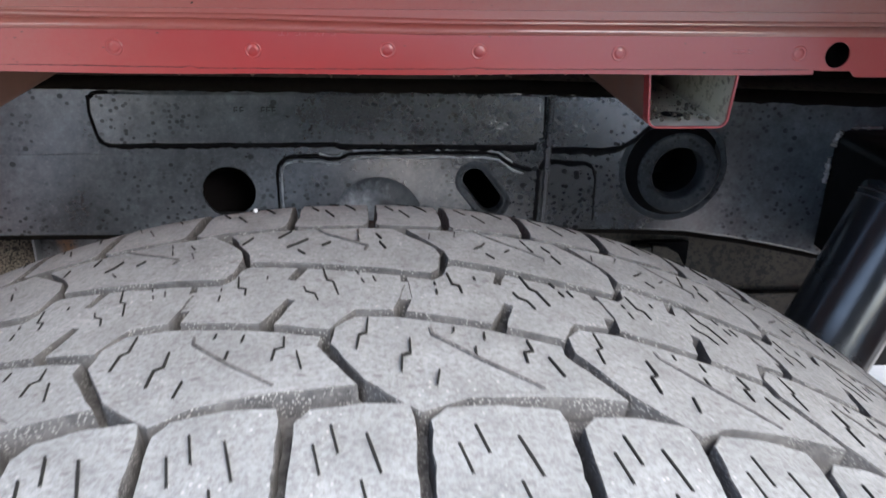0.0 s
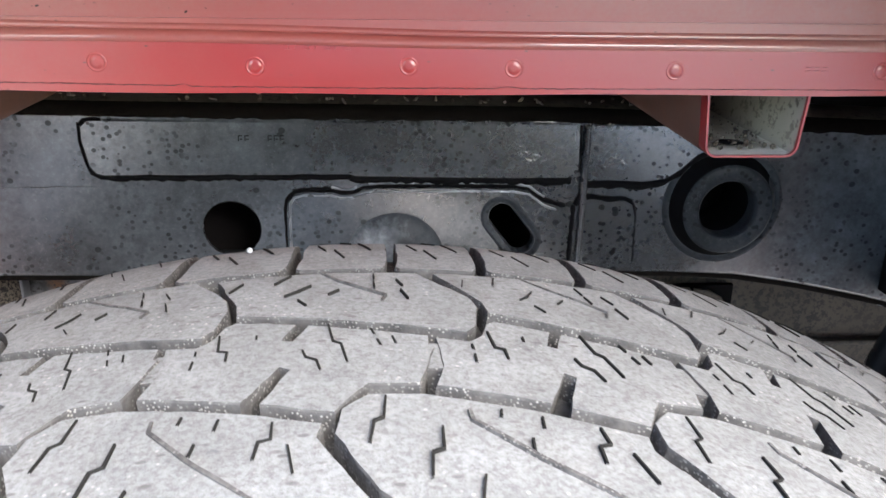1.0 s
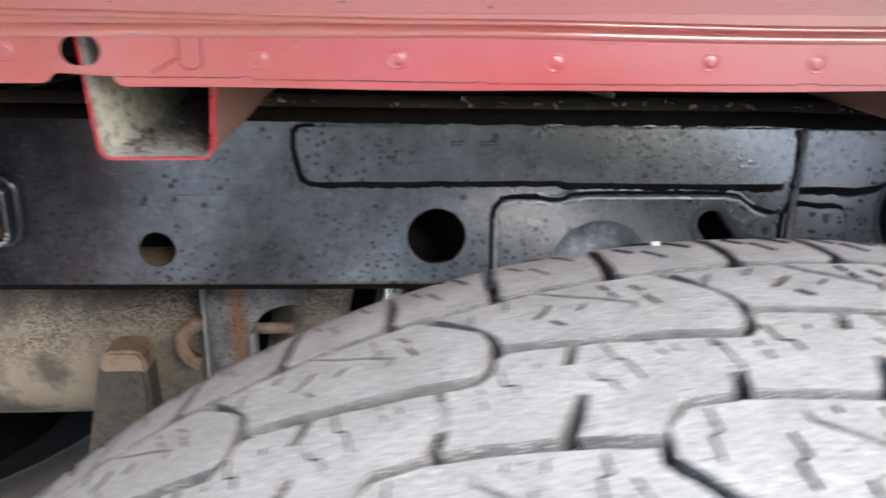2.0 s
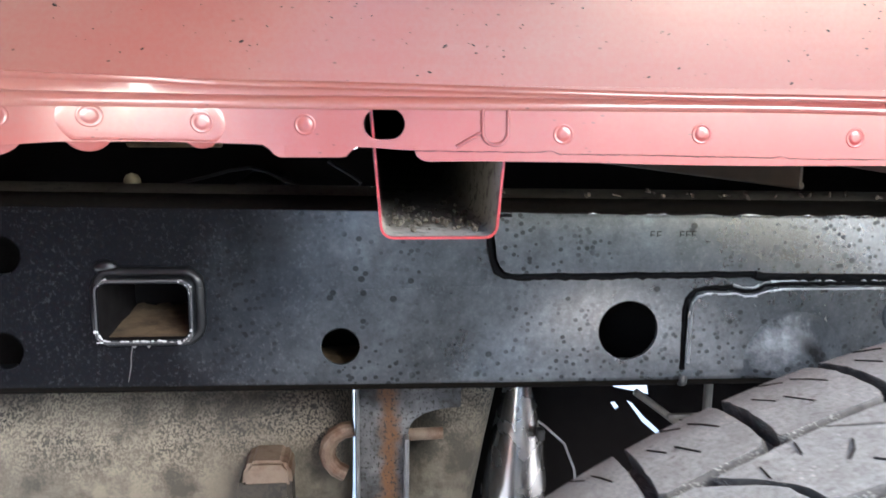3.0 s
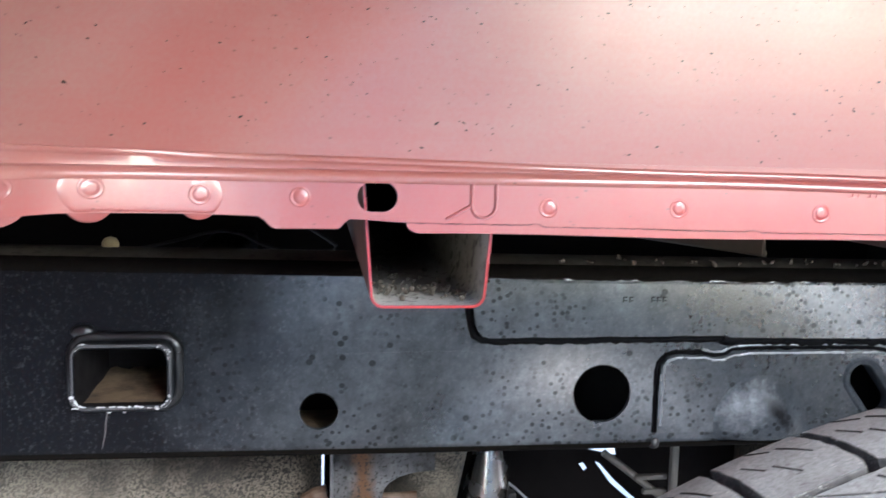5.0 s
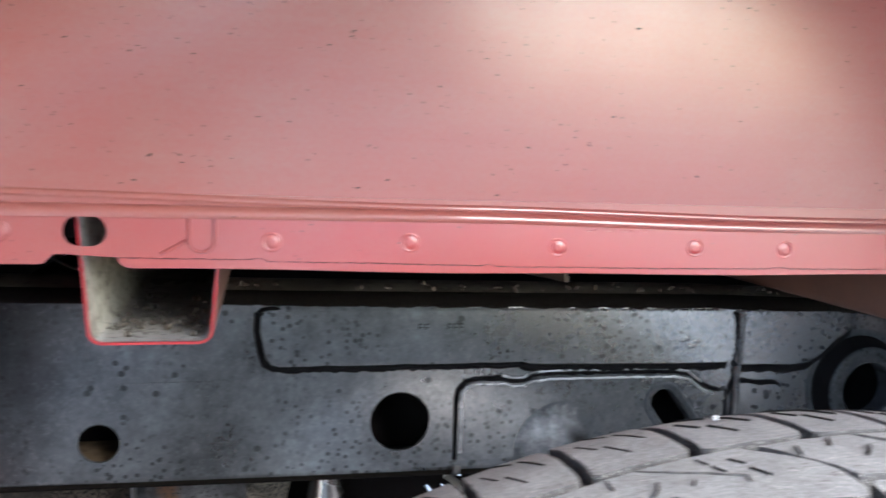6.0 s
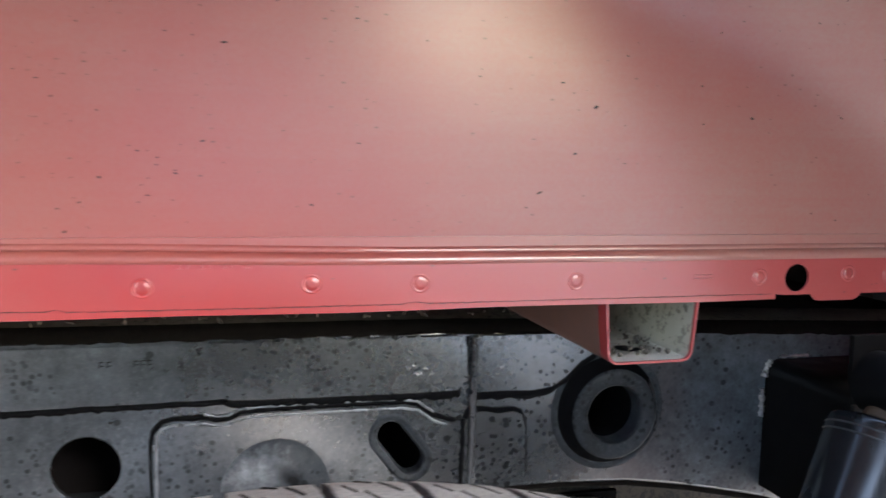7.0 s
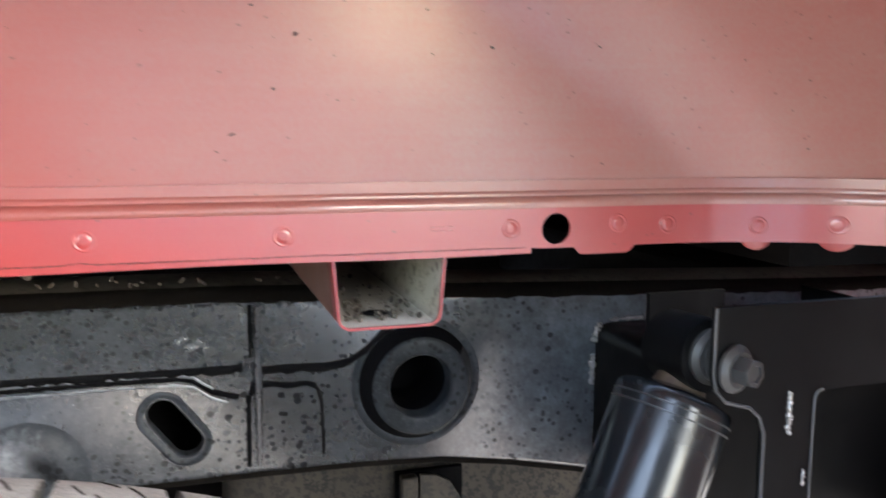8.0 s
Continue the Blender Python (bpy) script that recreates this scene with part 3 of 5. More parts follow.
def stroke_bars(name, strokes, w, h, label):
    """Raised stamped strokes on the flange: (x0, z0, x1, z1)."""
    b = bmesh.new()
    for x0, z0, x1, z1 in strokes:
        d = Vector((x1 - x0, 0, z1 - z0))
        side = Vector((-d.z, 0, d.x)).normalized() * w / 2
        y = plan_at((x0 + x1) / 2) - OUT
        ring = []
        for px, pz in ((x0, z0), (x1, z1)):
            ring.append([Vector((px, y + 0.0005, pz)) + side, Vector((px, y - h, pz)) + side * 0.35, Vector((px, y - h, pz)) - side * 0.35, Vector((px, y + 0.0005, pz)) - side])
        rows = [[b.verts.new(p) for p in r] for r in ring]
        grid_faces(b, rows, True)
        b.faces.new(rows[0])
        b.faces.new(rows[1][::-1])
    bmesh.ops.recalc_face_normals(b, faces=b.faces)
    return part(name, b, FLANGE, bed, label)


# the stamped letter R, lying on its side
rz, rx = 0.8975, -0.2628
strokes = [(rx, rz, rx + 0.027, rz)]
arc = [(rx + 0.0264, rz), (rx + 0.0264, rz - 0.012)] + [(rx + 0.0200 + 0.0064 * math.cos(radians(a)), rz - 0.0122 - 0.0064 * math.sin(radians(a))) for a in (15, 40, 65, 90, 115, 140, 165)] + [(rx + 0.0136, rz - 0.012), (rx + 0.0136, rz)]
strokes += [(*a, *b) for a, b in zip(arc, arc[1:])]
strokes += [(rx + 0.0130, rz - 0.0125, rx + 0.0005, rz - 0.0195)]
stroke_bars("stamped_letter", strokes, 0.0023, 0.0013, "raised stamped letter R lying on its side")
# stamped part mark, worn
bars = []
for k in range(7):
    bx = -0.037 + 0.0054 * k
    bars += [(bx, 0.8925, bx + 0.0012, 0.8965), (bx + 0.0012, 0.8965, bx + 0.0035, 0.8962)] if k % 2 else [(bx, 0.8926, bx + 0.0035, 0.8926), (bx + 0.0020, 0.8926, bx + 0.0026, 0.8962)]
stroke_bars("stamped_mark", bars, 0.0008, 0.0004, "faint worn stamping")
bars = []
for k in range(3):
    bx = 0.2545 + 0.0048 * k
    bars += [(bx, 0.8825, bx + 0.003, 0.8825), (bx, 0.8845, bx + 0.003, 0.8845)]
stroke_bars("stamped_mark", bars, 0.0007, 0.0004, "faint worn stamping")

# the arch goes on down beside the tyre, unseen, added to block side light
for sgn in (-1, 1):
    rows = [[Vector((AX + sgn * (AR + FR) * math.cos(radians(a)), y, AZ + (AR + FR) * math.sin(radians(a)))) for y in (FENDER - 0.01, 0.2, 0.3, WALL - FR + 0.02)] for a in range(-16, 36, 3)]
    bm = loft(rows, False)
    bmesh.ops.solidify(bm, geom=bm.faces[:], thickness=0.002)
    part("arch_liner", bm, RED_DUSTY, bed, "", 40)

# bed floor and its cross channels
part("bed_floor", box(-1.3, 1.5, 0.56, 1.95, 0.905, 0.912), DARK, bed, "dark underside of the bed floor")


# dark block added behind the flange hole in place of shade
part("hole_backing", box(-0.350, -0.3065, 0.600, 0.612, 0.8790, 0.9055, 0.001), DARK, bed, "dark sheet added behind the flange hole to keep it dark")


def channel(x0, x1, hole):
    """An open-ended pressed channel hanging under the floor."""
    zb, zt, flare, r, th = 0.8300, 0.9045, 0.0055, 0.006, 0.0013
    prof = [(x0 - flare - 0.02, zt), (x0 - flare, zt)]
    for k in range(6):
        a = radians(180 + 90 * k / 5)
        prof.append((x0 + r + r * math.cos(a), zb + r + r * math.sin(a)))
    for k in range(6):
        a = radians(270 + 90 * k / 5)
        prof.append((x1 - r + r * math.cos(a), zb + r + r * math.sin(a)))
    prof += [(x1 + flare, zt), (x1 + flare + 0.02, zt)]
    ys = [0.549, 0.5515, 0.56, 0.60, 0.68, 0.78, 1.0, 1.4, 1.86]
    b = loft([[Vector((px, y, pz)) for px, pz in prof] for y in ys], False)
    bmesh.ops.solidify(b, geom=b.faces[:], thickness=th)
    bmesh.ops.recalc_face_normals(b, faces=b.faces)
    xm, zm = (x0 + x1) / 2, (zb + zt) / 2
    for f in b.faces:
        c = f.calc_center_median()
        inside = (Vector((xm, c.y, zm + 0.03)) - c).dot(f.normal) > 0 and c.z < zt - 0.003
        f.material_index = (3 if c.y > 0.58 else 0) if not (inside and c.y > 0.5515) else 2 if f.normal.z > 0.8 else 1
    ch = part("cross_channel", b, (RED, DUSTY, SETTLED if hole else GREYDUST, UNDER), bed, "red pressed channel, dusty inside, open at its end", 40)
    if hole:
        # flat black disc painting the dark of a hole; the floor is closed
        part("drain_hole", revolve([(0.0002, 0.0), (0.0085, 0.0)], (xm - 0.002, 0.576, zb + th + 0.0006), (0, 0, 1), 24), SEAL_SHADE, ch)
    # grit lying in the channel
    rnd = random.Random(5 if hole else 4)
    g = bmesh.new()
    for k in range(110):
        gx, gy = rnd.uniform(x0 + 0.004, x1 - 0.004), 0.56 + abs(rnd.gauss(0, 0.05))
        m = Matrix.Translation((gx, gy, zb + th + 0.0008)) @ Euler((rnd.random() * 6, rnd.random() * 6, 0)).to_matrix().to_4x4() @ Matrix.Scale(rnd.choice((0.0005, 0.0007, 0.0009, 0.0012, 0.0019)), 4)
        bmesh.ops.create_icosphere(g, subdivisions=1, radius=1, matrix=m)
    part("grit", g, GRIT, ch, "loose dirt", kind="stuff")


channel(-0.299, -0.239, False)
channel(0.2090, 0.2640, True)

# outer bed side with the wheel opening
oa, OR = AZ, 0.585
rim = [(AX + OR * math.cos(radians(a)), oa + OR * math.sin(radians(a))) for a in range(-16, 197, 4)]
side = [(1.5, 0.38), (1.5, 1.5), (-1.3, 1.5), (-1.3, 0.38)]
bm = sheet(side + rim[::-1], [], FENDER - 0.012, 0.003)
# unseen inner face set near-black to darken what the rail reflects
for f in bm.faces:
    f.material_index = 1 if f.normal.y < -0.5 else 0
part("bed_side", bm, (INNER_DARK, RED), bed, "bed side round the wheel opening, its unseen inner face made dark")

# unseen far side and end walls, added to keep light out from beneath
part("bed_side", sheet([(px, pz) for px, pz in side + rim[::-1]], [], 2.0, 0.003), RED, bed, "far bed side, unseen, added to block light")
part("unseen_front_wall", box(1.49, 1.50, FENDER, 2.0, 0.42, 1.5), DARK, bed)
part("unseen_rear_wall", box(-1.31, -1.30, FENDER, 2.0, 0.42, 1.5), DARK, bed)
part("bed_floor_rear", box(-1.3, 1.5, 1.95, 2.0, 0.905, 0.912), DARK, bed)

# ---------------------------------------------------------------- chassis frame
FACE = 0.722
chassis = thing("chassis_frame", "black painted steel ladder frame rail with holes, plates and dust", "frame", (0, 0.76, 0.684))
ZT = [(-1.2, 0.834), (-0.6, 0.832), (-0.2, 0.826), (0.17, 0.822), (0.4, 0.813), (0.7, 0.802), (1.4, 0.79)]
ZB = [(-1.2, 0.686), (-0.6, 0.683), (-0.2, 0.679), (0.0, 0.678), (0.17, 0.678), (0.254, 0.677), (0.32, 0.673), (0.377, 0.664), (0.455, 0.647), (0.60, 0.60), (0.95, 0.48), (1.4, 0.44)]
CR = 0.009
rail_x = [-1.2 + 0.04 * k for k in range(64)]
rows = []
for x in rail_x:
    zt, zb = interp(x, ZT), interp(x, ZB)
    prof = []
    for k in range(6):
        a = radians(180 - 90 * k / 5)
        prof.append(Vector((x, FACE + CR + CR * math.cos(a), zt - CR + CR * math.sin(a))))
    prof += [Vector((x, FACE + 0.075, zt)), Vector((x, FACE + 0.075, zb))]
    for k in range(6):
        a = radians(270 - 90 * k / 5)
        prof.append(Vector((x, FACE + CR + CR * math.cos(a), zb + CR + CR * math.sin(a))))
    rows.append(prof)
bm = loft(rows, False)
# back wall coloured near-black for the shade seen through the holes
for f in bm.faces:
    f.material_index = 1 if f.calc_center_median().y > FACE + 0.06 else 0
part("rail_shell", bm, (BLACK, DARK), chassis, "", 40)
face_outline = [(x, interp(x, ZB) + CR) for x in rail_x] + [(x, interp(x, ZT) - CR) for x in reversed(rail_x)]
BIG, SMALL, RING = (-0.1070, 0.7255), (-0.3275, 0.7165), (0.2990, 0.7432)
DIMPLE = (0.0250, 0.6995)
SLOT = (0.1125, 0.7360, 0.1285, 0.7150, 0.0105)
holes = [circle(*BIG, 0.0235), circle(*SMALL, 0.0145, 28), circle(-0.5655, 0.788, 0.0140, 28), circle(-0.5690, 0.7175, 0.0140, 28), circle(*RING, 0.030, 36),
         capsule(SLOT[0], SLOT[1], SLOT[2], SLOT[3], SLOT[4] + 0.004), round_rect(-0.497, -0.432, 0.728, 0.772, 0.008)]
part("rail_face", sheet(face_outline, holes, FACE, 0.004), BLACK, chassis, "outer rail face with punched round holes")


def plate(name, outline, holes, proud, lip=0.0038, lean=0.0):
    b = bmesh.new()
    edges = []
    for loop_pts in [outline] + holes:
        vs = [b.verts.new((px, FACE - 0.0002, pz)) for px, pz in loop_pts]
        edges += [b.edges.new((vs[i], vs[(i + 1) % len(vs)])) for i in range(len(vs))]
    bmesh.ops.triangle_fill(b, use_beauty=True, edges=edges, normal=(0, -1, 0))
    b.normal_update()
    if sum(f.normal.y for f in b.faces) > 0:
        bmesh.ops.reverse_faces(b, faces=b.faces)
    bmesh.ops.inset_region(b, faces=b.faces[:], thickness=lip * 0.45, depth=proud * 0.62, use_even_offset=True)
    top = [f for f in b.faces if f.normal.y < -0.98 and f.calc_center_median().y < FACE - proud * 0.5]
    bmesh.ops.inset_region(b, faces=top, thickness=lip * 0.55, depth=proud * 0.38, use_even_offset=True)
    mid = sum(pz for _, pz in outline) / len(outline)
    for v in b.verts:
        if v.co.y < FACE - proud * 0.5:
            v.co.y += (v.co.z - mid) * lean
    return part(name, b, BLACK, chassis, "", 75)


upper = [(-0.206, 0.7745), (-0.200, 0.7728)] + [(-0.19 + 0.012 * k, 0.7728 + (0.0006 if k % 5 == 2 else 0.0)) for k in range(14)] + [(-0.012, 0.7732), (-0.006, 0.7716), (0.05, 0.7705), (0.12, 0.7695), (0.166, 0.7697), (0.1715, 0.7725), (0.1725, 0.7780)]
upper += [(0.1720, 0.8040), (0.1690, 0.8110), (0.1640, 0.8125), (-0.2080, 0.8150), (-0.2135, 0.8105), (-0.2140, 0.800), (-0.2100, 0.780)]
plate("reinforcement_plate", upper, [], 0.0076, 0.0085, 0.04)
lower = [(-0.062, 0.694), (0.1655, 0.694), (0.1655, 0.742), (0.157, 0.7440), (0.147, 0.7475), (0.134, 0.7570), (0.120, 0.7595), (0.070, 0.7600), (0.012, 0.7600), (-0.001, 0.7585), (-0.009, 0.7550), (-0.018, 0.7548), (-0.026, 0.7570), (-0.048, 0.7570), (-0.0555, 0.7550), (-0.0605, 0.7490), (-0.062, 0.740)]
plate("reinforcement_plate", lower, [capsule(SLOT[0], SLOT[1], SLOT[2], SLOT[3], SLOT[4] + 0.0015)], 0.0052, 0.0065)
right = [(0.1815, 0.694), (0.2245, 0.694), (0.2235, 0.735), (0.2205, 0.7455), (0.2150, 0.7485), (0.200, 0.7478), (0.190, 0.7500), (0.1815, 0.7500)]
plate("reinforcement_plate", right, [], 0.0052, 0.0065)
top_right = [(0.1815, 0.7665), (0.200, 0.7668), (0.228, 0.7655), (0.246, 0.7680), (0.258, 0.7760), (0.268, 0.7860), (0.282, 0.7945), (0.285, 0.806), (0.270, 0.811), (0.1815, 0.8115)]
plate("reinforcement_plate", top_right, [], 0.0060, 0.0080)


# drawn lines: black for the dark joints, pale for highlights on plate edges
def seam(points, r, mat, name="plate_edge_line", wob=0.0004, seed=1, out=0.0006):
    rnd = random.Random(seed)
    pts = []
    for a, b in zip(points, points[1:]):
        n = max(1, int(math.dist(a, b) / 0.004))
        pts += [(a[0] + (b[0] - a[0]) * k / n, a[1] + (b[1] - a[1]) * k / n) for k in range(n)]
    pts.append(points[-1])
    r0, r1 = r if isinstance(r, list) else (r, r)
    b = tube([(px, FACE - out, pz + rnd.uniform(-wob, wob)) for px, pz in pts], [(r0 + (r1 - r0) * k / len(pts)) * rnd.uniform(0.75, 1.2) for k in range(len(pts))], 8)
    return part(name, b, mat, chassis, "", 60)


seam([(-0.2150, 0.8120), (-0.2160, 0.800), (-0.2135, 0.782), (-0.2105, 0.7740), (-0.2040, 0.7700)] + [(px, pz - 0.0040) for px, pz in upper[2:19]], 0.0030, SEAL_SHADE, seed=2)
seam([(-0.010, 0.7690), (0.05, 0.7672), (0.12, 0.7660), (0.168, 0.7662)], 0.0046, SEAL_SHADE, seed=22, wob=0.0010)
seam([(px, pz + 0.0014) for px, pz in upper[1:18]], 0.0013, EDGE_GLINT, seed=12, out=0.0030, wob=0.0001)
seam([(-0.2150, 0.8120), (-0.2130, 0.8142), (-0.2085, 0.8152), (-0.200, 0.8154)], [0.0024, 0.0008], SEAL_SHADE, seed=13)
seam([(0.1715, 0.690), (0.1720, 0.72), (0.1725, 0.744)], 0.0024, SEAL_SHADE, seed=3, out=-0.0012)
rib = []
for k in range(31):
    z = 0.691 + 0.004 * k
    w = 0.0036 + 0.0004 * math.sin(k * 1.9)
    rib.append([Vector((0.1798 + w * math.cos(a), FACE - 0.0058 * math.sin(a) + 0.0004, z)) for a in (math.pi * j / 8 for j in range(9))])
part("joint_rib", loft(rib, False), BLACK, chassis, "raised upright weld rib between the plates", 70)
seam([(0.1738, 0.744), (0.1785, 0.752), (0.1795, 0.768)], 0.0030, SEAL_SHADE, seed=33, out=-0.0004)
seam([(0.1742, 0.772), (0.1745, 0.811)], 0.0018, SEAL_SHADE, seed=34, out=-0.0010)
seam([(px, pz - 0.0040) for px, pz in top_right[:8]], 0.0042, SEAL_SHADE, seed=4, wob=0.0006)
seam([(px, pz + 0.0014) for px, pz in lower[2:15]] + [(-0.0620, 0.7500), (-0.0628, 0.742), (-0.0628, 0.715), (-0.0625, 0.694)], 0.0019, SEAL_SHADE, seed=5)
seam([(px, pz - 0.0022) for px, pz in lower[3:15]] + [(-0.0588, 0.748), (-0.0595, 0.738), (-0.0597, 0.700)], 0.0011, EDGE_GLINT, seed=15, out=0.0050, wob=0.0002)
seam([(px, pz + 0.0036) for px, pz in lower[4:13]], 0.0011, EDGE_GLINT, seed=16, out=0.0012, wob=0.0002)
seam([(px, pz + 0.0012) for px, pz in right[3:8]], 0.0024, SEAL_SHADE, seed=7)
seam([(0.2255, 0.694), (0.2245, 0.735), (0.2212, 0.746)], 0.0022, SEAL_SHADE, seed=17)
seam([(0.1688, 0.778), (0.1690, 0.795), (0.1682, 0.806)], 0.0009, EDGE_GLINT, seed=51, out=0.0062, wob=0.0001)
seam([(0.1842, 0.770), (0.1842, 0.790), (0.1848, 0.806)], 0.0008, EDGE_GLINT, seed=52, out=0.0048, wob=0.0001)
seam([(-0.315, 0.7605), (-0.275, 0.7610), (-0.235, 0.7615), (-0.21, 0.7612)], 0.00035, BLACK, "scratch", 0.0005, 8)

bm = bmesh.new()
bmesh.ops.create_icosphere(bm, subdivisions=3, radius=1, matrix=Matrix.Translation((-0.0610, FACE + 0.001, 0.6835)) @ Matrix.Diagonal((0.0040, 0.0030, 0.0048, 1)))
for v in bm.verts:
    v.co += Vector((1, 1, 1)) * 0.0012 * noise.noise(v.co * 260)
part("weld_blob", bm, WET, chassis, "black lump at the plate's lower corner", 70)

# weld spatter beside the upright joint
rnd = random.Random(41)
b = bmesh.new()
for k in range(22):
    px, pz = (0.135 + abs(rnd.gauss(0, 0.012)) * rnd.choice((-1, 1)), 0.786 + rnd.gauss(0, 0.007)) if k < 12 else (0.198 + rnd.gauss(0, 0.014), 0.784 + rnd.gauss(0, 0.009))
    if abs(px - 0.1765) < 0.008 or not 0.776 < pz < 0.805:
        continue
    r = rnd.uniform(0.0010, 0.0026)
    bmesh.ops.create_icosphere(b, subdivisions=2, radius=1, matrix=Matrix.Translation((px, FACE - (0.0076 if px < 0.1765 else 0.0060), pz)) @ Matrix.Diagonal((r * rnd.uniform(0.8, 1.6), 0.0003, r, 1)))
part("weld_spatter", b, BLACK, chassis, "small lumps of weld spatter", 60, "stuff")

# pressed dome, slot collar and big ring boss
dome = []
for r, h in ((0.0440, 0.0), (0.0405, 0.0003), (0.0365, 0.0012), (0.0325, 0.0027), (0.0285, 0.0046), (0.0240, 0.0064), (0.0190, 0.0078), (0.0130, 0.0087), (0.0065, 0.0091), (0.0004, 0.0092)):
    # the nose leans to one side
    dome.append([Vector((px, FACE - 0.0051 - h, pz)) for px, pz in ((cx, max(cz, 0.6885)) for cx, cz in circle(DIMPLE[0] + 0.18 * h, DIMPLE[1], r, 48))])
part("pressed_dome", loft(dome), DULL_FRAME, chassis, "pressed dome with a pale left side and painted shade on the right", 80)
slot_rows = []
for grow, dy in ((0.0075, -0.0050), (0.0062, -0.0064), (0.0046, -0.0066), (0.0036, -0.0058), (0.0022, -0.0056), (0.0008, -0.0048), (0.0, -0.0030), (0.0, 0.006)):
    slot_rows.append([Vector((px, FACE + dy, pz)) for px, pz in capsule(SLOT[0], SLOT[1], SLOT[2], SLOT[3], SLOT[4] + grow)])
part("slot_collar", loft(slot_rows), DULL_FRAME, chassis, "", 50)
boss = [(0.0456, -0.0003), (0.0443, 0.0012), (0.0416, 0.0060), (0.0391, 0.0110), (0.0380, 0.0132), (0.0369, 0.0143), (0.0355, 0.0148), (0.0262, 0.0149), (0.0250, 0.0144), (0.0240, 0.0130), (0.0236, 0.0100), (0.0236, -0.003)]
bm = revolve(boss, (RING[0], FACE, RING[1]), (0, -1, 0), 64)
for f in bm.faces:
    c = f.calc_center_median()
    way = math.degrees(math.atan2(c.z - RING[1], c.x - RING[0]))
    # left and lower side of the boss in black, painting its shaded side
    if math.hypot(c.x - RING[0], c.z - RING[1]) > 0.0382 and not -75 < way < 32:
        f.material_index = 1
part("ring_boss", bm, (DULL_FRAME, SEAL_SHADE), chassis, "round boss with a wide bore", 28)
part("boss_seam", revolve([(0.0522, -0.0004), (0.0508, 0.0002), (0.0489, 0.0005), (0.0471, 0.0005), (0.0458, 0.0002), (0.0448, -0.0004)], (RING[0], FACE, RING[1]), (0, -1, 0), 64), DULL_FRAME, chassis, "raised lip round the boss foot", 60)
# bore wall and end coloured black to stand for the shade inside
part("bore", revolve([(0.0236, -0.0025), (0.0236, -0.058), (0.0005, -0.058)], (RING[0], FACE, RING[1]), (0, -1, 0), 40), SEAL_SHADE, chassis, "", 40)

# rectangular tube end through the rail, with its weld
rt = round_rect(-0.4985, -0.4305, 0.7265, 0.7735, 0.009)
ri = round_rect(-0.4955, -0.4335, 0.7295, 0.7705, 0.007)
tube_rows = [[Vector((px, y, pz)) for px, pz in loop] for loop, y in ((rt, 1.5), (rt, FACE - 0.017), (ri, FACE - 0.018), (ri, 1.5))]
bm = loft(tube_rows)
# inner walls coloured near-black for the shade deep in the tube
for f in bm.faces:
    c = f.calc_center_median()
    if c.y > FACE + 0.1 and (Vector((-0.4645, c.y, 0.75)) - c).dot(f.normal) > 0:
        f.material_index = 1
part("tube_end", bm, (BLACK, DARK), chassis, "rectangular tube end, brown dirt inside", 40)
rnd = random.Random(11)
loop = round_rect(-0.5005, -0.4285, 0.7245, 0.7755, 0.011)
part("weld_bead", tube([(px, FACE - 0.003, pz) for px, pz in loop + loop[:1]], [rnd.uniform(0.0036, 0.0050) for _ in range(len(loop) + 1)], 8), WET, chassis, "", 60)
bm = bmesh.new()
bmesh.ops.create_icosphere(bm, subdivisions=3, radius=1, matrix=Matrix.Translation((-0.4935, FACE - 0.002, 0.7795)) @ Matrix.Diagonal((0.0085, 0.0045, 0.0055, 1)))
part("weld_blob", bm, WET, chassis, "black lump at the weld's corner", 60)
loop = round_rect(-0.4975, -0.4315, 0.7275, 0.7725, 0.0085)
part("weld_bead", tube([(px, FACE - 0.0176, pz) for px, pz in loop + loop[:1]], [rnd.uniform(0.0007, 0.0014) for _ in range(len(loop) + 1)], 6), EDGE_GREY, chassis, "", 60)
rows = []
for k in range(14):
    y = FACE - 0.012 + 0.03 * k
    rows.append([Vector((-0.4945 + 0.06 * j / 12, y, 0.7302 + 0.0035 * smooth_step(k / 3) * (0.6 + 0.4 * math.sin(j * 1.7 + k * 2.1)))) for j in range(13)])
part("tube_dirt", loft(rows, False), TUBEDIRT, chassis, "brown dirt lying in the tube", 60)
b = bmesh.new()
for k in range(60):
    q = k / 60 * len(loop)
    px, pz = loop[int(q) % len(loop)]
    if rnd.random() < 0.45:
        continue
    m = Matrix.Translation((px + rnd.uniform(-0.0008, 0.0008), FACE - 0.0178, pz + rnd.uniform(-0.0008, 0.0008))) @ Matrix.Diagonal((rnd.uniform(0.0006, 0.0022), 0.0008, rnd.uniform(0.0006, 0.0016), 1))
    bmesh.ops.create_icosphere(b, subdivisions=1, radius=1, matrix=m)
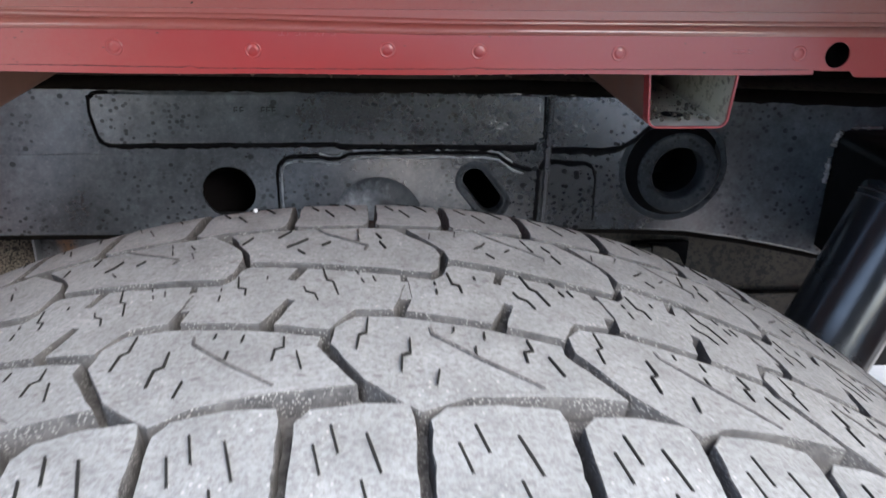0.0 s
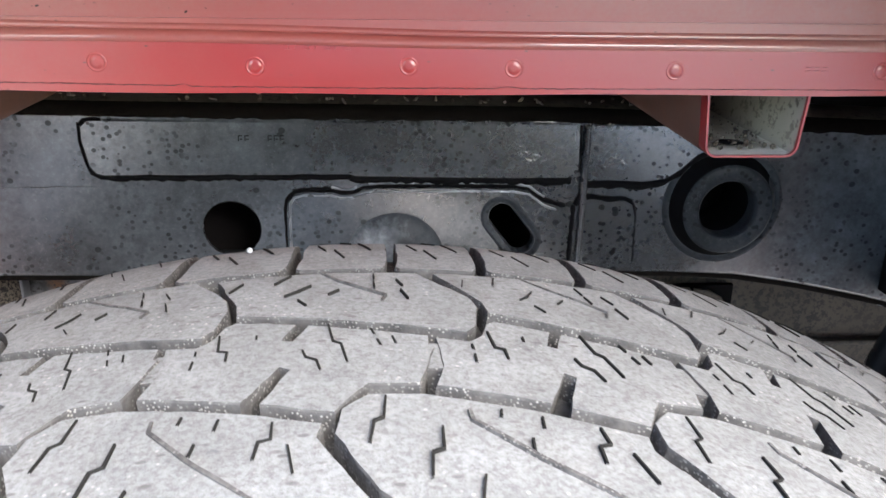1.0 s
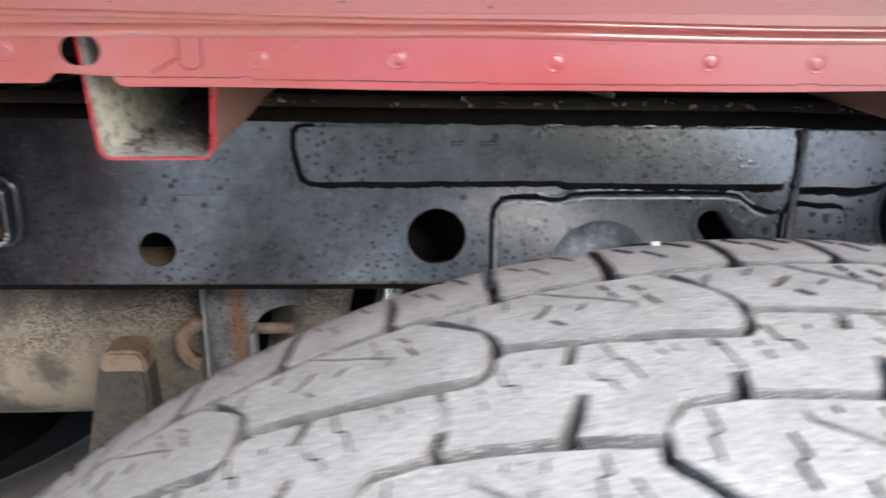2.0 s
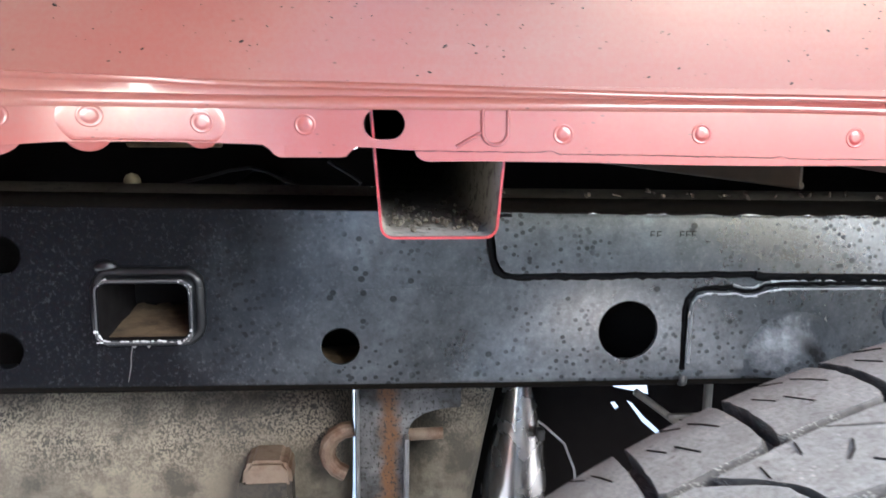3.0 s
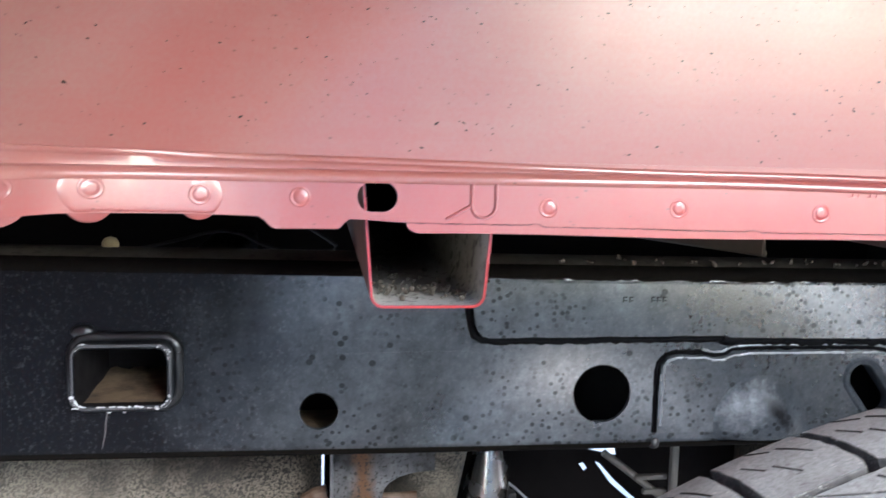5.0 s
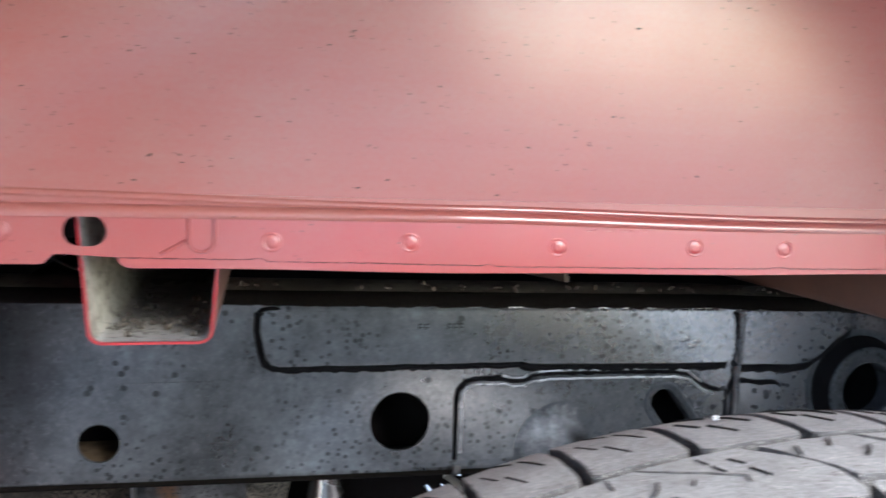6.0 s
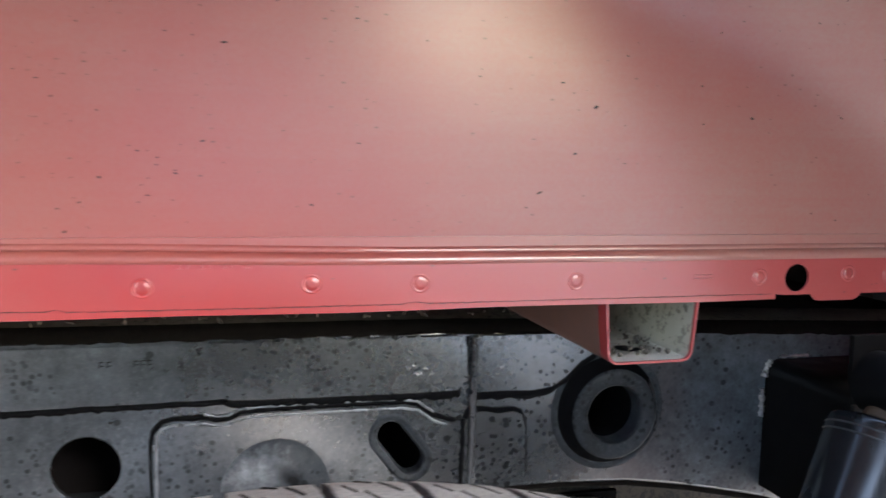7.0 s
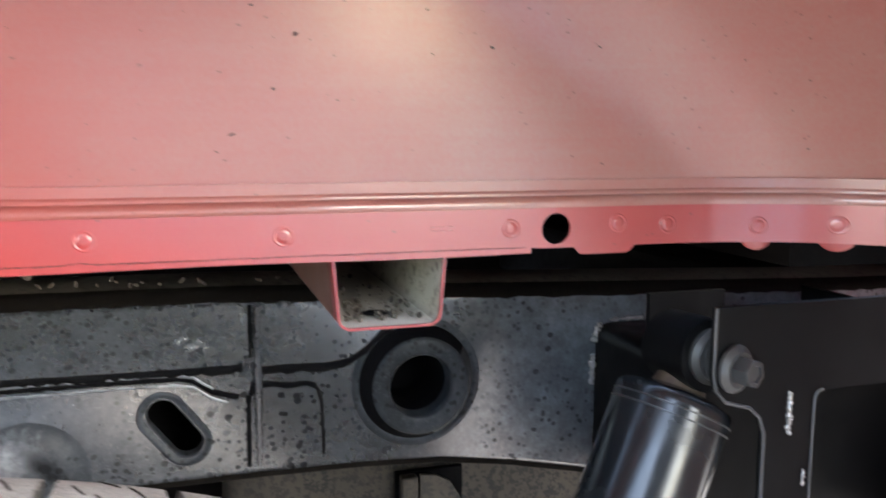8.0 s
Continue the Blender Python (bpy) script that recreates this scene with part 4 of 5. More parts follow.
for k in range(22):
    m = Matrix.Translation((-0.4905 + 0.0035 * k + rnd.uniform(-0.002, 0.002) - 0.008, FACE - 0.0178, 0.7282 + rnd.uniform(-0.0006, 0.0006))) @ Matrix.Diagonal((rnd.uniform(0.0008, 0.003), 0.0008, rnd.uniform(0.0005, 0.0012), 1)) if k < 17 else Matrix.Translation((rnd.uniform(-0.479, -0.466), FACE - 0.0008, rnd.uniform(0.7195, 0.7225))) @ Matrix.Diagonal((rnd.uniform(0.001, 0.003), 0.0009, rnd.uniform(0.0008, 0.0018), 1))
    bmesh.ops.create_icosphere(b, subdivisions=1, radius=1, matrix=m)
part("pale_edge", b, CHALK, chassis, "chipped white edge of the tube", kind="stuff")
part("drip", tube([(-0.4785, FACE - 0.0001, 0.720), (-0.4800, FACE - 0.0001, 0.712), (-0.4805, FACE - 0.0001, 0.704), (-0.4830, FACE - 0.0001, 0.692)], [0.0006, 0.0004, 0.0005, 0.0002], 6), DRIP, chassis, "pale dried drip")
b = bmesh.new()
for mx in (-0.0945, -0.0895, -0.0718, -0.0672, -0.0626):
    for dx, dz, w, h in ((-0.0012, 0.0, 0.0006, 0.0042), (0.0004, 0.0019, 0.0026, 0.0006), (0.0006, -0.0008, 0.0020, 0.0006)):
        bmesh.ops.create_cube(b, size=1, matrix=Matrix.Translation((mx + dx, FACE - 0.0072, 0.8020 + dz)) @ Matrix.Diagonal((w, 0.0006, h, 1)))
part("stamped_mark", b, SEAL_SHADE, chassis, "faint worn stamping")

# road dirt lying on top of the rail; black band paints the edge's shade
rnd = random.Random(71)
rows = []
for x in [-1.2 + 0.006 * k for k in range(420)]:
    zt = interp(x, ZT)
    low = rnd.uniform(-0.0003, 0.0003) - (0.0012 * max(0.0, noise.noise(Vector((x * 45, 0, 3)))) + rnd.uniform(0.0, 0.0014)) * smooth_step((x + 0.25) / 0.15)
    rows.append([Vector((x, FACE - 0.0004, zt - CR + 0.0006 + low))] + [Vector((x, FACE + CR - (CR + 0.0006) * math.cos(radians(a)), zt - CR + (CR + 0.0006) * math.sin(radians(a)))) for a in (10, 26, 42, 58, 74)] + [Vector((x, FACE + 0.011 + rnd.uniform(-0.001, 0.001), zt + 0.0012)), Vector((x, FACE + 0.022, zt + 0.0026 + rnd.uniform(-0.0008, 0.0008))), Vector((x, FACE + 0.045, zt + 0.0032)), Vector((x, FACE + 0.074, zt + 0.0012))])
bm = loft(rows, False)
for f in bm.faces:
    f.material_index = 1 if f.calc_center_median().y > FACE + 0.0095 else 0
part("dirt_and_edge_shade", bm, (EDGE_SHADE, DIRT_TOP), chassis, "pale brown dirt on the rail top, painted shade over the edge", 60)

rnd = random.Random(77)
g = bmesh.new()
for k in range(50):
    gx, gy = rnd.uniform(-0.24, 0.24), FACE + 0.010 + abs(rnd.gauss(0, 0.018))
    m = Matrix.Translation((gx, gy, interp(gx, ZT) + 0.0034)) @ Euler((rnd.random() * 6, rnd.random() * 6, 0)).to_matrix().to_4x4() @ Matrix.Diagonal((rnd.choice((0.0010, 0.0014, 0.0022, 0.0040)), 0.0014, rnd.choice((0.0010, 0.0016, 0.0024)), 1))
    bmesh.ops.create_icosphere(g, subdivisions=1, radius=1, matrix=m)
part("grit", g, BRACEDIRT, chassis, "lumps of dirt on the rail top", kind="stuff")
rows = []
# near-black strip puts shade on the rail's lower rounding
for x in [-1.2 + 0.02 * k for k in range(126)]:
    zb = interp(x, ZB)
    rows.append([Vector((x, FACE + CR - (CR + 0.0006) * math.cos(radians(a)), zb + CR - (CR + 0.0006) * math.sin(radians(a)))) for a in (14, 30, 46, 62, 78, 90)] + [Vector((x, FACE + 0.04, zb - 0.0008))])
part("lower_edge_shade", loft(rows, False), EDGE_SHADE, chassis, "near-black strip painting the shade on the lower rail edge", 60)
part("rail_floor_dirt", box(-0.50, -0.24, FACE + 0.008, FACE + 0.073, 0.685, 0.694), TUBEDIRT, chassis, "brown dirt lying inside the rail")

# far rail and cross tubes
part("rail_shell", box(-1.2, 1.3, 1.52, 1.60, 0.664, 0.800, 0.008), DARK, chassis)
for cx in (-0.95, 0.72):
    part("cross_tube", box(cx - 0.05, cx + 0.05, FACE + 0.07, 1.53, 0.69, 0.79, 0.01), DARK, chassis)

# ---------------------------------------------------------------- wheel
WX, TOP, TR, VC = 0.0065, 0.8395, 0.454, 0.275
WZ = TOP - TR
PERIODS, DEPTH = 38, 0.0090
LAP = 2 * math.pi * TR / PERIODS
wheel = thing("wheel", "all-terrain truck tyre with dusty grey tread on a steel wheel", "wheel", (WX, VC, WZ))


def drop(v):
    """How far the tread falls away from the crown at v across it."""
    a = abs(v - VC)
    d = 0.72 * max(0.0, a - 0.025) ** 2
    if a > 0.105:
        d += 3.7 * (a - 0.105) ** 2
    return d


MID = [(-2.0, -0.198), (-1.0, -0.1155), (0.0, -0.0405), (1.0, 0.040), (2.0, 0.1136), (3.0, 0.184), (4.0, 0.259)]
INNER = [(-2.38, -0.2355), (-1.88, -0.1925), (-1.38, -0.151), (-0.88, -0.1125), (-0.38, -0.0710), (0.13, -0.0255), (0.62, 0.0105), (1.13, 0.045), (1.62, 0.083), (2.13, 0.123), (2.62, 0.165), (3.62, 0.240)]
OUTER = [(-1.18, -0.134), (-0.18, -0.0545), (0.32, -0.015), (0.82, 0.0235), (1.32, 0.0695), (1.82, 0.111), (2.32, 0.153), (3.32, 0.228)]


def along(p, v):
    """Length along the tread for pattern place p; the pitch of the pattern varies."""
    def far(table):
        (a, va), (b, vb) = table[0], table[-1]
        if p < a:
            return va + (p - a) * LAP
        if p > b:
            return vb + (p - b) * LAP
        return interp(p, table)
    if v > 0.330:
        k = smooth_step((v - 0.330) / 0.030)
        return far(MID) * (1 - k) + far(INNER) * k
    k = smooth_step((0.320 - v) / 0.115)
    return far(MID) * (1 - k) + far(OUTER) * k


def on_tyre(p, v, d):
    th = along(p, v) / TR
    r = TR - drop(v) - d
    return Vector((WX + r * math.sin(th), v, WZ + r * math.cos(th)))


HEX = [(-0.150, 0.3525), (0.012, 0.3265), (0.030, 0.3175), (0.30, 0.3130), (0.62, 0.3075), (0.925, 0.3030), (0.965, 0.3075), (0.990, 0.322), (0.965, 0.3310), (0.765, 0.3535), (0.30, 0.3535)]
CORE = [(0.800, 0.2985), (0.925, 0.2970), (0.975, 0.3012), (1.005, 0.3095), (1.040, 0.3118), (1.275, 0.3078), (1.235, 0.2975), (1.275, 0.2965), (1.325, 0.3068), (1.60, 0.3020), (1.775, 0.2992),
        (1.775, 0.2930), (1.795, 0.2920), (1.770, 0.2815), (1.735, 0.2708), (1.565, 0.2706), (1.520, 0.2655), (1.460, 0.2568), (1.215, 0.2620), (1.290, 0.2790), (1.250, 0.2810), (1.150, 0.2636), (0.790, 0.2702), (0.820, 0.2810), (0.812, 0.2915)]
DIAMOND = [(0.465, 0.2480), (0.478, 0.2590), (0.560, 0.2658), (0.745, 0.2660), (1.12, 0.2592), (1.425, 0.2522), (1.415, 0.2462), (1.500, 0.2340), (1.585, 0.2228), (1.30, 0.2206), (0.98, 0.2166), (0.825, 0.2095), (0.70, 0.2182), (0.605, 0.2262)]
TIE = [(1.750, 0.2800), (1.840, 0.2800), (1.840, 0.2955), (1.750, 0.2955)]
SHOULDER_IN = [(0.155, 0.3600), (0.180, 0.3580), (0.580, 0.3580), (0.605, 0.3620), (0.612, 0.3720), (0.602, 0.4125), (0.163, 0.4125), (0.168, 0.3720)]
SHOULDER_OUT = [(-0.150, 0.2060), (-0.095, 0.2118), (0.10, 0.2142), (0.285, 0.2135), (0.300, 0.2075), (0.295, 0.1400), (-0.155, 0.1400)]


def block(outline, shift, seed):
    """One tread block, its top edge slightly worn."""
    b = bmesh.new()
    rag = random.Random(seed + 900)
    line = []
    for (p0, v0), (p1, v1) in zip(outline, outline[1:] + outline[:1]):
        n = max(1, int(math.hypot((p1 - p0) * LAP, v1 - v0) / 0.0045))
        for k in range(n):
            wear = 0.00035 if k else 0.0
            line.append((p0 + (p1 - p0) * k / n + rag.uniform(-wear, wear) / LAP, v0 + (v1 - v0) * k / n + rag.uniform(-wear, wear)))
    vs = [b.verts.new((p, v, 0)) for p, v in line]
    f = b.faces.new(vs)
    for k in range(1, 16):
        geom = b.verts[:] + b.edges[:] + b.faces[:]
        bmesh.ops.bisect_plane(b, geom=geom, plane_co=(outline[0][0] - 0.3 + 0.13 * k, 0, 0), plane_no=(1, 0, 0))
    for k in range(1, 5):
        geom = b.verts[:] + b.edges[:] + b.faces[:]
        bmesh.ops.bisect_plane(b, geom=geom, plane_co=(0, 0.150 + 0.010 * k if outline is SHOULDER_OUT else 0.368 + 0.008 * k, 0), plane_no=(0, 1, 0))
    rim_e = [e for e in b.edges if len(e.link_faces) == 1]
    mid = Vector((sum(p for p, _ in outline) / len(outline), sum(v for _, v in outline) / len(outline), 0))
    ret = bmesh.ops.extrude_edge_only(b, edges=rim_e)
    ring1 = {v for v in ret["geom"] if isinstance(v, bmesh.types.BMVert)}
    top = {v for v in b.verts if v not in ring1}
    rim_e = [e for e in b.edges if e.verts[0] in ring1 and e.verts[1] in ring1]
    ret = bmesh.ops.extrude_edge_only(b, edges=rim_e)
    ring2 = {v for v in ret["geom"] if isinstance(v, bmesh.types.BMVert)}
    rnd = random.Random(seed)
    lift = 0.0006 if outline is TIE else rnd.uniform(-0.0003, 0.0003)
    rim_top = {e.other_vert(v) for v in ring1 for e in v.link_edges if e.other_vert(v) in top}
    out = {}
    for v in b.verts:
        p, w = v.co.x, v.co.y
        if v in ring2:
            # foot, a little wider than the top
            out[v] = on_tyre(p + shift + (p - mid.x) * 0.012, w + (w - mid.y) * 0.02, DEPTH)
        elif v in ring1:
            out[v] = on_tyre(p + shift, w, lift + 0.0006)
        elif v in rim_top:
            q = Vector((p, w, 0)) + (mid - Vector((p, w, 0))) * 0.0
            out[v] = on_tyre(q.x + shift + (0.003 if p < mid.x else -0.003) * (1 if abs(p - mid.x) > 0.1 else 0), q.y + (0.0003 if w < mid.y else -0.0003), lift)
        else:
            out[v] = on_tyre(p + shift, w, lift + rnd.uniform(-0.00008, 0.00008))
    for v, c in out.items():
        v.co = c
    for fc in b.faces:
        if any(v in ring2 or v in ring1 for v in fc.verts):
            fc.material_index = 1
    bmesh.ops.recalc_face_normals(b, faces=b.faces)
    return b


# carcass under the blocks, sidewalls and bead
prof = []
for k in range(25):
    v = 0.147 + (0.411 - 0.147) * k / 24
    prof.append((TR - drop(v) - DEPTH + 0.0006, v))
prof += [(TR - 0.045, 0.419), (TR - 0.08, 0.423), (TR - 0.12, 0.415), (TR - 0.155, 0.398), (TR - 0.175, 0.385), (TR - 0.178, 0.165), (TR - 0.155, 0.152), (TR - 0.12, 0.138), (TR - 0.08, 0.132), (TR - 0.045, 0.137)]
bm = revolve([(r, v - VC) for r, v in prof], (WX, VC, WZ), (0, 1, 0), 96, True)
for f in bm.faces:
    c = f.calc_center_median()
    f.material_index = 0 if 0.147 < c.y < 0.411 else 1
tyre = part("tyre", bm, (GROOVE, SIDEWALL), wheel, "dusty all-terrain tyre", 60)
bm = revolve([(0.222, -0.105), (0.215, -0.10), (0.205, -0.03), (0.19, 0.0), (0.10, 0.01), (0.06, -0.005), (0.0005, -0.005)], (WX, VC, WZ), (0, 1, 0), 48)
part("rim", bm, RIMSTEEL, wheel, "silver steel rim", 40)
bm = revolve([(0.222, 0.11), (0.20, 0.10), (0.19, 0.0)], (WX, VC, WZ), (0, 1, 0), 48)
part("rim_barrel", bm, RIMSTEEL, wheel, "", 40)

NEAR = range(-6, 6)
shared = {}


def put_blocks(name, outline, offsets):
    for k in range(-PERIODS // 2, PERIODS // 2):
        for o in offsets:
            if k in NEAR:
                part(name, block(outline, k + o, k * 7 + int(o * 10)), (RUBBER, BLOCKSIDE), tyre)
            else:
                key = (name, o)
                if key not in shared:
                    shared[key] = part(name, block(outline, k + o, 5), (RUBBER, BLOCKSIDE), tyre)
                    shared[key]["at"] = k
                else:
                    src = shared[key]
                    ob = new(name, src.data)
                    ob.parent = tyre
                    turn = Matrix.Translation((WX, 0, WZ)) @ Matrix.Rotation((k - src["at"]) * LAP / TR, 4, "Y") @ Matrix.Translation((-WX, 0, -WZ))
                    ob.matrix_basis = turn


# sipes and diagonal slits: raised dark strips on block tops, painting their shade
def zig(p, v, dp, dv, step=0.035):
    return [(p, v), (p + dp * 0.45, v + dv * 0.45), (p + dp * 0.45 + step, v + dv * 0.52), (p + dp + step, v + dv)]


HEX_SIPES = [[(-0.02, 0.346), (-0.05, 0.338)], [(0.16, 0.351), (0.12, 0.343)], [(0.29, 0.340), (0.25, 0.335), (0.20, 0.331)], [(0.42, 0.335), (0.38, 0.331)], [(0.55, 0.3500), (0.56, 0.344)], [(0.56, 0.342), (0.57, 0.336)],
             [(0.66, 0.345), (0.69, 0.339)], [(0.68, 0.335), (0.71, 0.327)], [(0.30, 0.322), (0.26, 0.327)]]
HEX_SLIT = [[(0.30, 0.3525), (0.40, 0.344), (0.62, 0.3300), (0.60, 0.3255)]]
CORE_SIPES = [[(1.00, 0.303), (1.015, 0.293), (1.05, 0.292), (1.055, 0.286)], [(1.14, 0.301), (1.142, 0.298)], [(0.93, 0.294), (0.935, 0.291)], [(0.935, 0.288), (0.936, 0.283)], zig(1.40, 0.3060, 0.055, -0.024, 0.03), [(1.32, 0.290), (1.335, 0.286), (1.375, 0.284), (1.395, 0.278)],
              [(1.56, 0.303), (1.575, 0.299)], [(1.585, 0.296), (1.60, 0.292)], [(1.64, 0.298), (1.655, 0.293)]]
DIA_SIPES = [[(0.62, 0.264), (0.615, 0.254), (0.585, 0.2525), (0.575, 0.243)], [(0.80, 0.250), (0.80, 0.241), (0.765, 0.2395), (0.760, 0.230)], [(1.10, 0.256), (1.095, 0.251)], [(1.05, 0.246), (1.045, 0.241)], [(1.27, 0.253), (1.275, 0.246), (1.24, 0.245), (1.235, 0.238)],
             [(1.33, 0.243), (1.36, 0.232)], [(0.98, 0.2585), (0.975, 0.255)], [(0.90, 0.231), (0.885, 0.2225)]]
DIA_SLIT = [[(0.885, 0.2580), (0.89, 0.2535), (1.06, 0.2385), (1.26, 0.2240)]]
IN_SIPES = [[(0.342, 0.4105), (0.410, 0.399)], [(0.452, 0.400), (0.526, 0.383)], [(0.233, 0.394), (0.286, 0.383)], [(0.331, 0.384), (0.392, 0.3715)]]
OUT_SIPES = [[(-0.01, 0.204), (0.02, 0.192)], [(-0.07, 0.196), (-0.04, 0.184)], [(0.12, 0.200), (0.17, 0.184)], [(0.10, 0.182), (0.13, 0.170)]]


def dark_strips(lines, offsets, name, width, depth_up, mat, label):
    b = bmesh.new()
    for k in range(-8, 8):
        for o in offsets:
            for line in lines:
                pts = []
                for (p0, v0), (p1, v1) in zip(line, line[1:]):
                    n = max(1, int(math.hypot((p1 - p0) * LAP, v1 - v0) / 0.008))
                    pts += [(p0 + (p1 - p0) * i / n, v0 + (v1 - v0) * i / n) for i in range(n)]
                pts.append(line[-1])
                rows = []
                for i, (p, v) in enumerate(pts):
                    a, c = pts[max(i - 1, 0)], pts[min(i + 1, len(pts) - 1)]
                    d = Vector(((c[0] - a[0]) * LAP, c[1] - a[1])).normalized()
                    sx, sv = -d.y * width / 2 / LAP, d.x * width / 2
                    taper = 0.75 if i in (0, len(pts) - 1) else 1.0
                    rows.append([b.verts.new(on_tyre(p + o + k + sx * taper * q, v + sv * taper * q, h)) for q, h in ((1, 0.0012), (0.8, -depth_up), (-0.8, -depth_up), (-1, 0.0012))])
                grid_faces(b, rows)
    bmesh.ops.recalc_face_normals(b, faces=b.faces)
    return part(name, b, mat, tyre, label, kind="stuff")


dark_strips(HEX_SIPES, (0,), "sipe_pattern", 0.0007, 0.00055, SIPE, "thin black strips standing for the shade in sipes")
dark_strips(CORE_SIPES, (0,), "sipe_pattern", 0.00085, 0.00055, SIPE, "thin black strips standing for the shade in sipes")
dark_strips(DIA_SIPES, (0,), "sipe_pattern", 0.00085, 0.00055, SIPE, "thin black strips standing for the shade in sipes")
dark_strips(IN_SIPES, (0, 0.5), "sipe_pattern", 0.0008, 0.00055, SIPE, "thin black strips standing for the shade in sipes")
dark_strips(OUT_SIPES, (0, 0.5), "sipe_pattern", 0.0010, 0.00055, SIPE, "thin black strips standing for the shade in sipes")
dark_strips(HEX_SLIT, (0,), "slit_pattern", 0.0008, 0.0005, GROOVE, "narrow dark strips standing for diagonal slits")
dark_strips(DIA_SLIT, (0,), "slit_pattern", 0.0013, 0.0005, GROOVE, "narrow dark strips standing for diagonal slits")

bm = bmesh.new()
bmesh.ops.create_icosphere(bm, subdivisions=2, radius=0.0012, matrix=Matrix.Translation(on_tyre(-0.09, 0.3900, -0.0012)))
seed = part("seed", bm, CLEAN, None)
tagged(seed, "tiny pale seed lying on the tyre shoulder", "seed")

# ---------------------------------------------------------------- shock absorber and its bracket
shock = thing("shock_absorber", "gloss black shock absorber tube bolted to a frame bracket", "shock absorber", (0.36, 0.53, 0.50))
S_TOP, S_DIR = Vector((0.4138, 0.547, 0.7755)), Vector((-0.44, -0.15, -0.885)).normalized()
part("tube", revolve([(0.0005, -0.004), (0.018, -0.004), (0.030, -0.001), (0.0335, 0.0005), (0.0352, 0.003), (0.0355, 0.006), (0.0355, 0.30), (0.0005, 0.30)], S_TOP, S_DIR, 56), CHROME, shock, "gloss black enamelled tube", 35)
for h in (0.0075, 0.0125):
    part("rim_ring", revolve([(0.0354, 0.0), (0.0359, 0.0004), (0.0359, 0.0010), (0.0354, 0.0014)], S_TOP + S_DIR * h, S_DIR, 56), STEEL, shock, "thin bright ring round the tube top", 35)
part("neck", revolve([(0.017, -0.003), (0.015, -0.010), (0.013, -0.018)], S_TOP, S_DIR, 32), RUST_DARK, shock, "rusty weld below the eye", 50)
part("rod", tube([S_TOP + S_DIR * 0.29, S_TOP + S_DIR * 0.45], 0.010), STEEL, shock)
EYE_AT = Vector((0.424, 0.548, 0.803))
part("eye", revolve([(0.012, -0.020), (0.022, -0.020), (0.022, 0.020), (0.012, 0.020)], EYE_AT, (0.05, -1, 0.05), 32, True), BRACKET, shock, "black mounting eye", 40)
part("bushing", revolve([(0.0005, -0.026), (0.014, -0.026), (0.017, -0.023), (0.017, 0.023), (0.014, 0.026), (0.0005, 0.026)], EYE_AT, (0.05, -1, 0.05), 32), HOSE, shock, "black rubber bushing", 40)
for k in range(3):
    part("washer", revolve([(0.0005, 0.0), (0.0125, 0.0), (0.0125, 0.0020), (0.0005, 0.0020)], EYE_AT + Vector((0.0, -0.027 - 0.0035 * k, 0)), (0.05, -1, 0.05), 28), STEEL, shock, "zinc washer", 30)

bracket = thing("shock_bracket", "black welded steel shock bracket on the frame rail", "bracket", (0.5, 0.62, 0.66))
BY = 0.507
plate_outline = [(0.4110, 0.838), (0.4110, 0.800), (0.4130, 0.790), (0.4200, 0.783), (0.4360, 0.7785), (0.4430, 0.772), (0.4465, 0.762), (0.4475, 0.60), (0.66, 0.60), (0.66, 0.838)]
part("front_plate", sheet(plate_outline, [round_rect(0.481, 0.545, 0.66, 0.785, 0.006)], BY, 0.004), BRACKET, bracket)
web = [(0.452, 0.664), (0.452, 0.766)] + [(0.465 - 0.013 * math.cos(radians(a)), 0.766 + 0.013 * math.sin(radians(a))) for a in (15, 30, 45, 60, 75, 90)] + [(0.50, 0.779), (0.655, 0.779)]
bm = loft([[Vector((px, y, pz)) for y in (0.602, 0.64, 0.68, FACE)] for px, pz in web], False)
bmesh.ops.solidify(bm, geom=bm.faces[:], thickness=0.004)
part("side_web", bm, BRACKET, bracket, "folded black web welded to the rail", 40)
part("rear_ear", sheet([(0.414, 0.832), (0.414, 0.800), (0.418, 0.787), (0.426, 0.778), (0.47, 0.775), (0.47, 0.832)], [], 0.580, 0.004), BRACKET, bracket)
part("rear_plate", box(0.437, 0.470, 0.600, 0.604, 0.60, 0.774), OLIVE, bracket, "dusted inner plate")
part("back_plate", box(0.470, 0.650, 0.600, 0.604, 0.60, 0.774), BRACKET, bracket)
# grey lines paint the light caught on the bracket's plate edges
part("pale_edge", tube([(px, BY - 0.0002, pz) for px, pz in plate_outline[0:8]], 0.0011, 8), EDGE_GREY, bracket, "grey line painting the light on the plate edge", 60)
part("pale_edge", tube([(px, BY - 0.0002, pz) for px, pz in round_rect(0.481, 0.545, 0.66, 0.785, 0.006)[7:22]], 0.0008, 8), EDGE_GREY, bracket, "", 60)
part("gusset", box(0.655, 0.660, BY + 0.004, FACE, 0.62, 0.80), BRACKET, bracket)
rnd = random.Random(3)


def weld_run(points, size):
    """A lumpy run of weld metal."""
    pts, rad = [], []
    for a, b in zip(points, points[1:]):
        for q in (0.0, 0.5):
            pts.append(Vector(a).lerp(Vector(b), q) + Vector((rnd.uniform(-0.0007, 0.0007), 0, 0)))
            rad.append(size * rnd.uniform(0.35, 1.05))
    b = tube(pts, rad, 8)
    return part("weld_bead", b, WELD, bracket, "lumpy bright weld", 80)


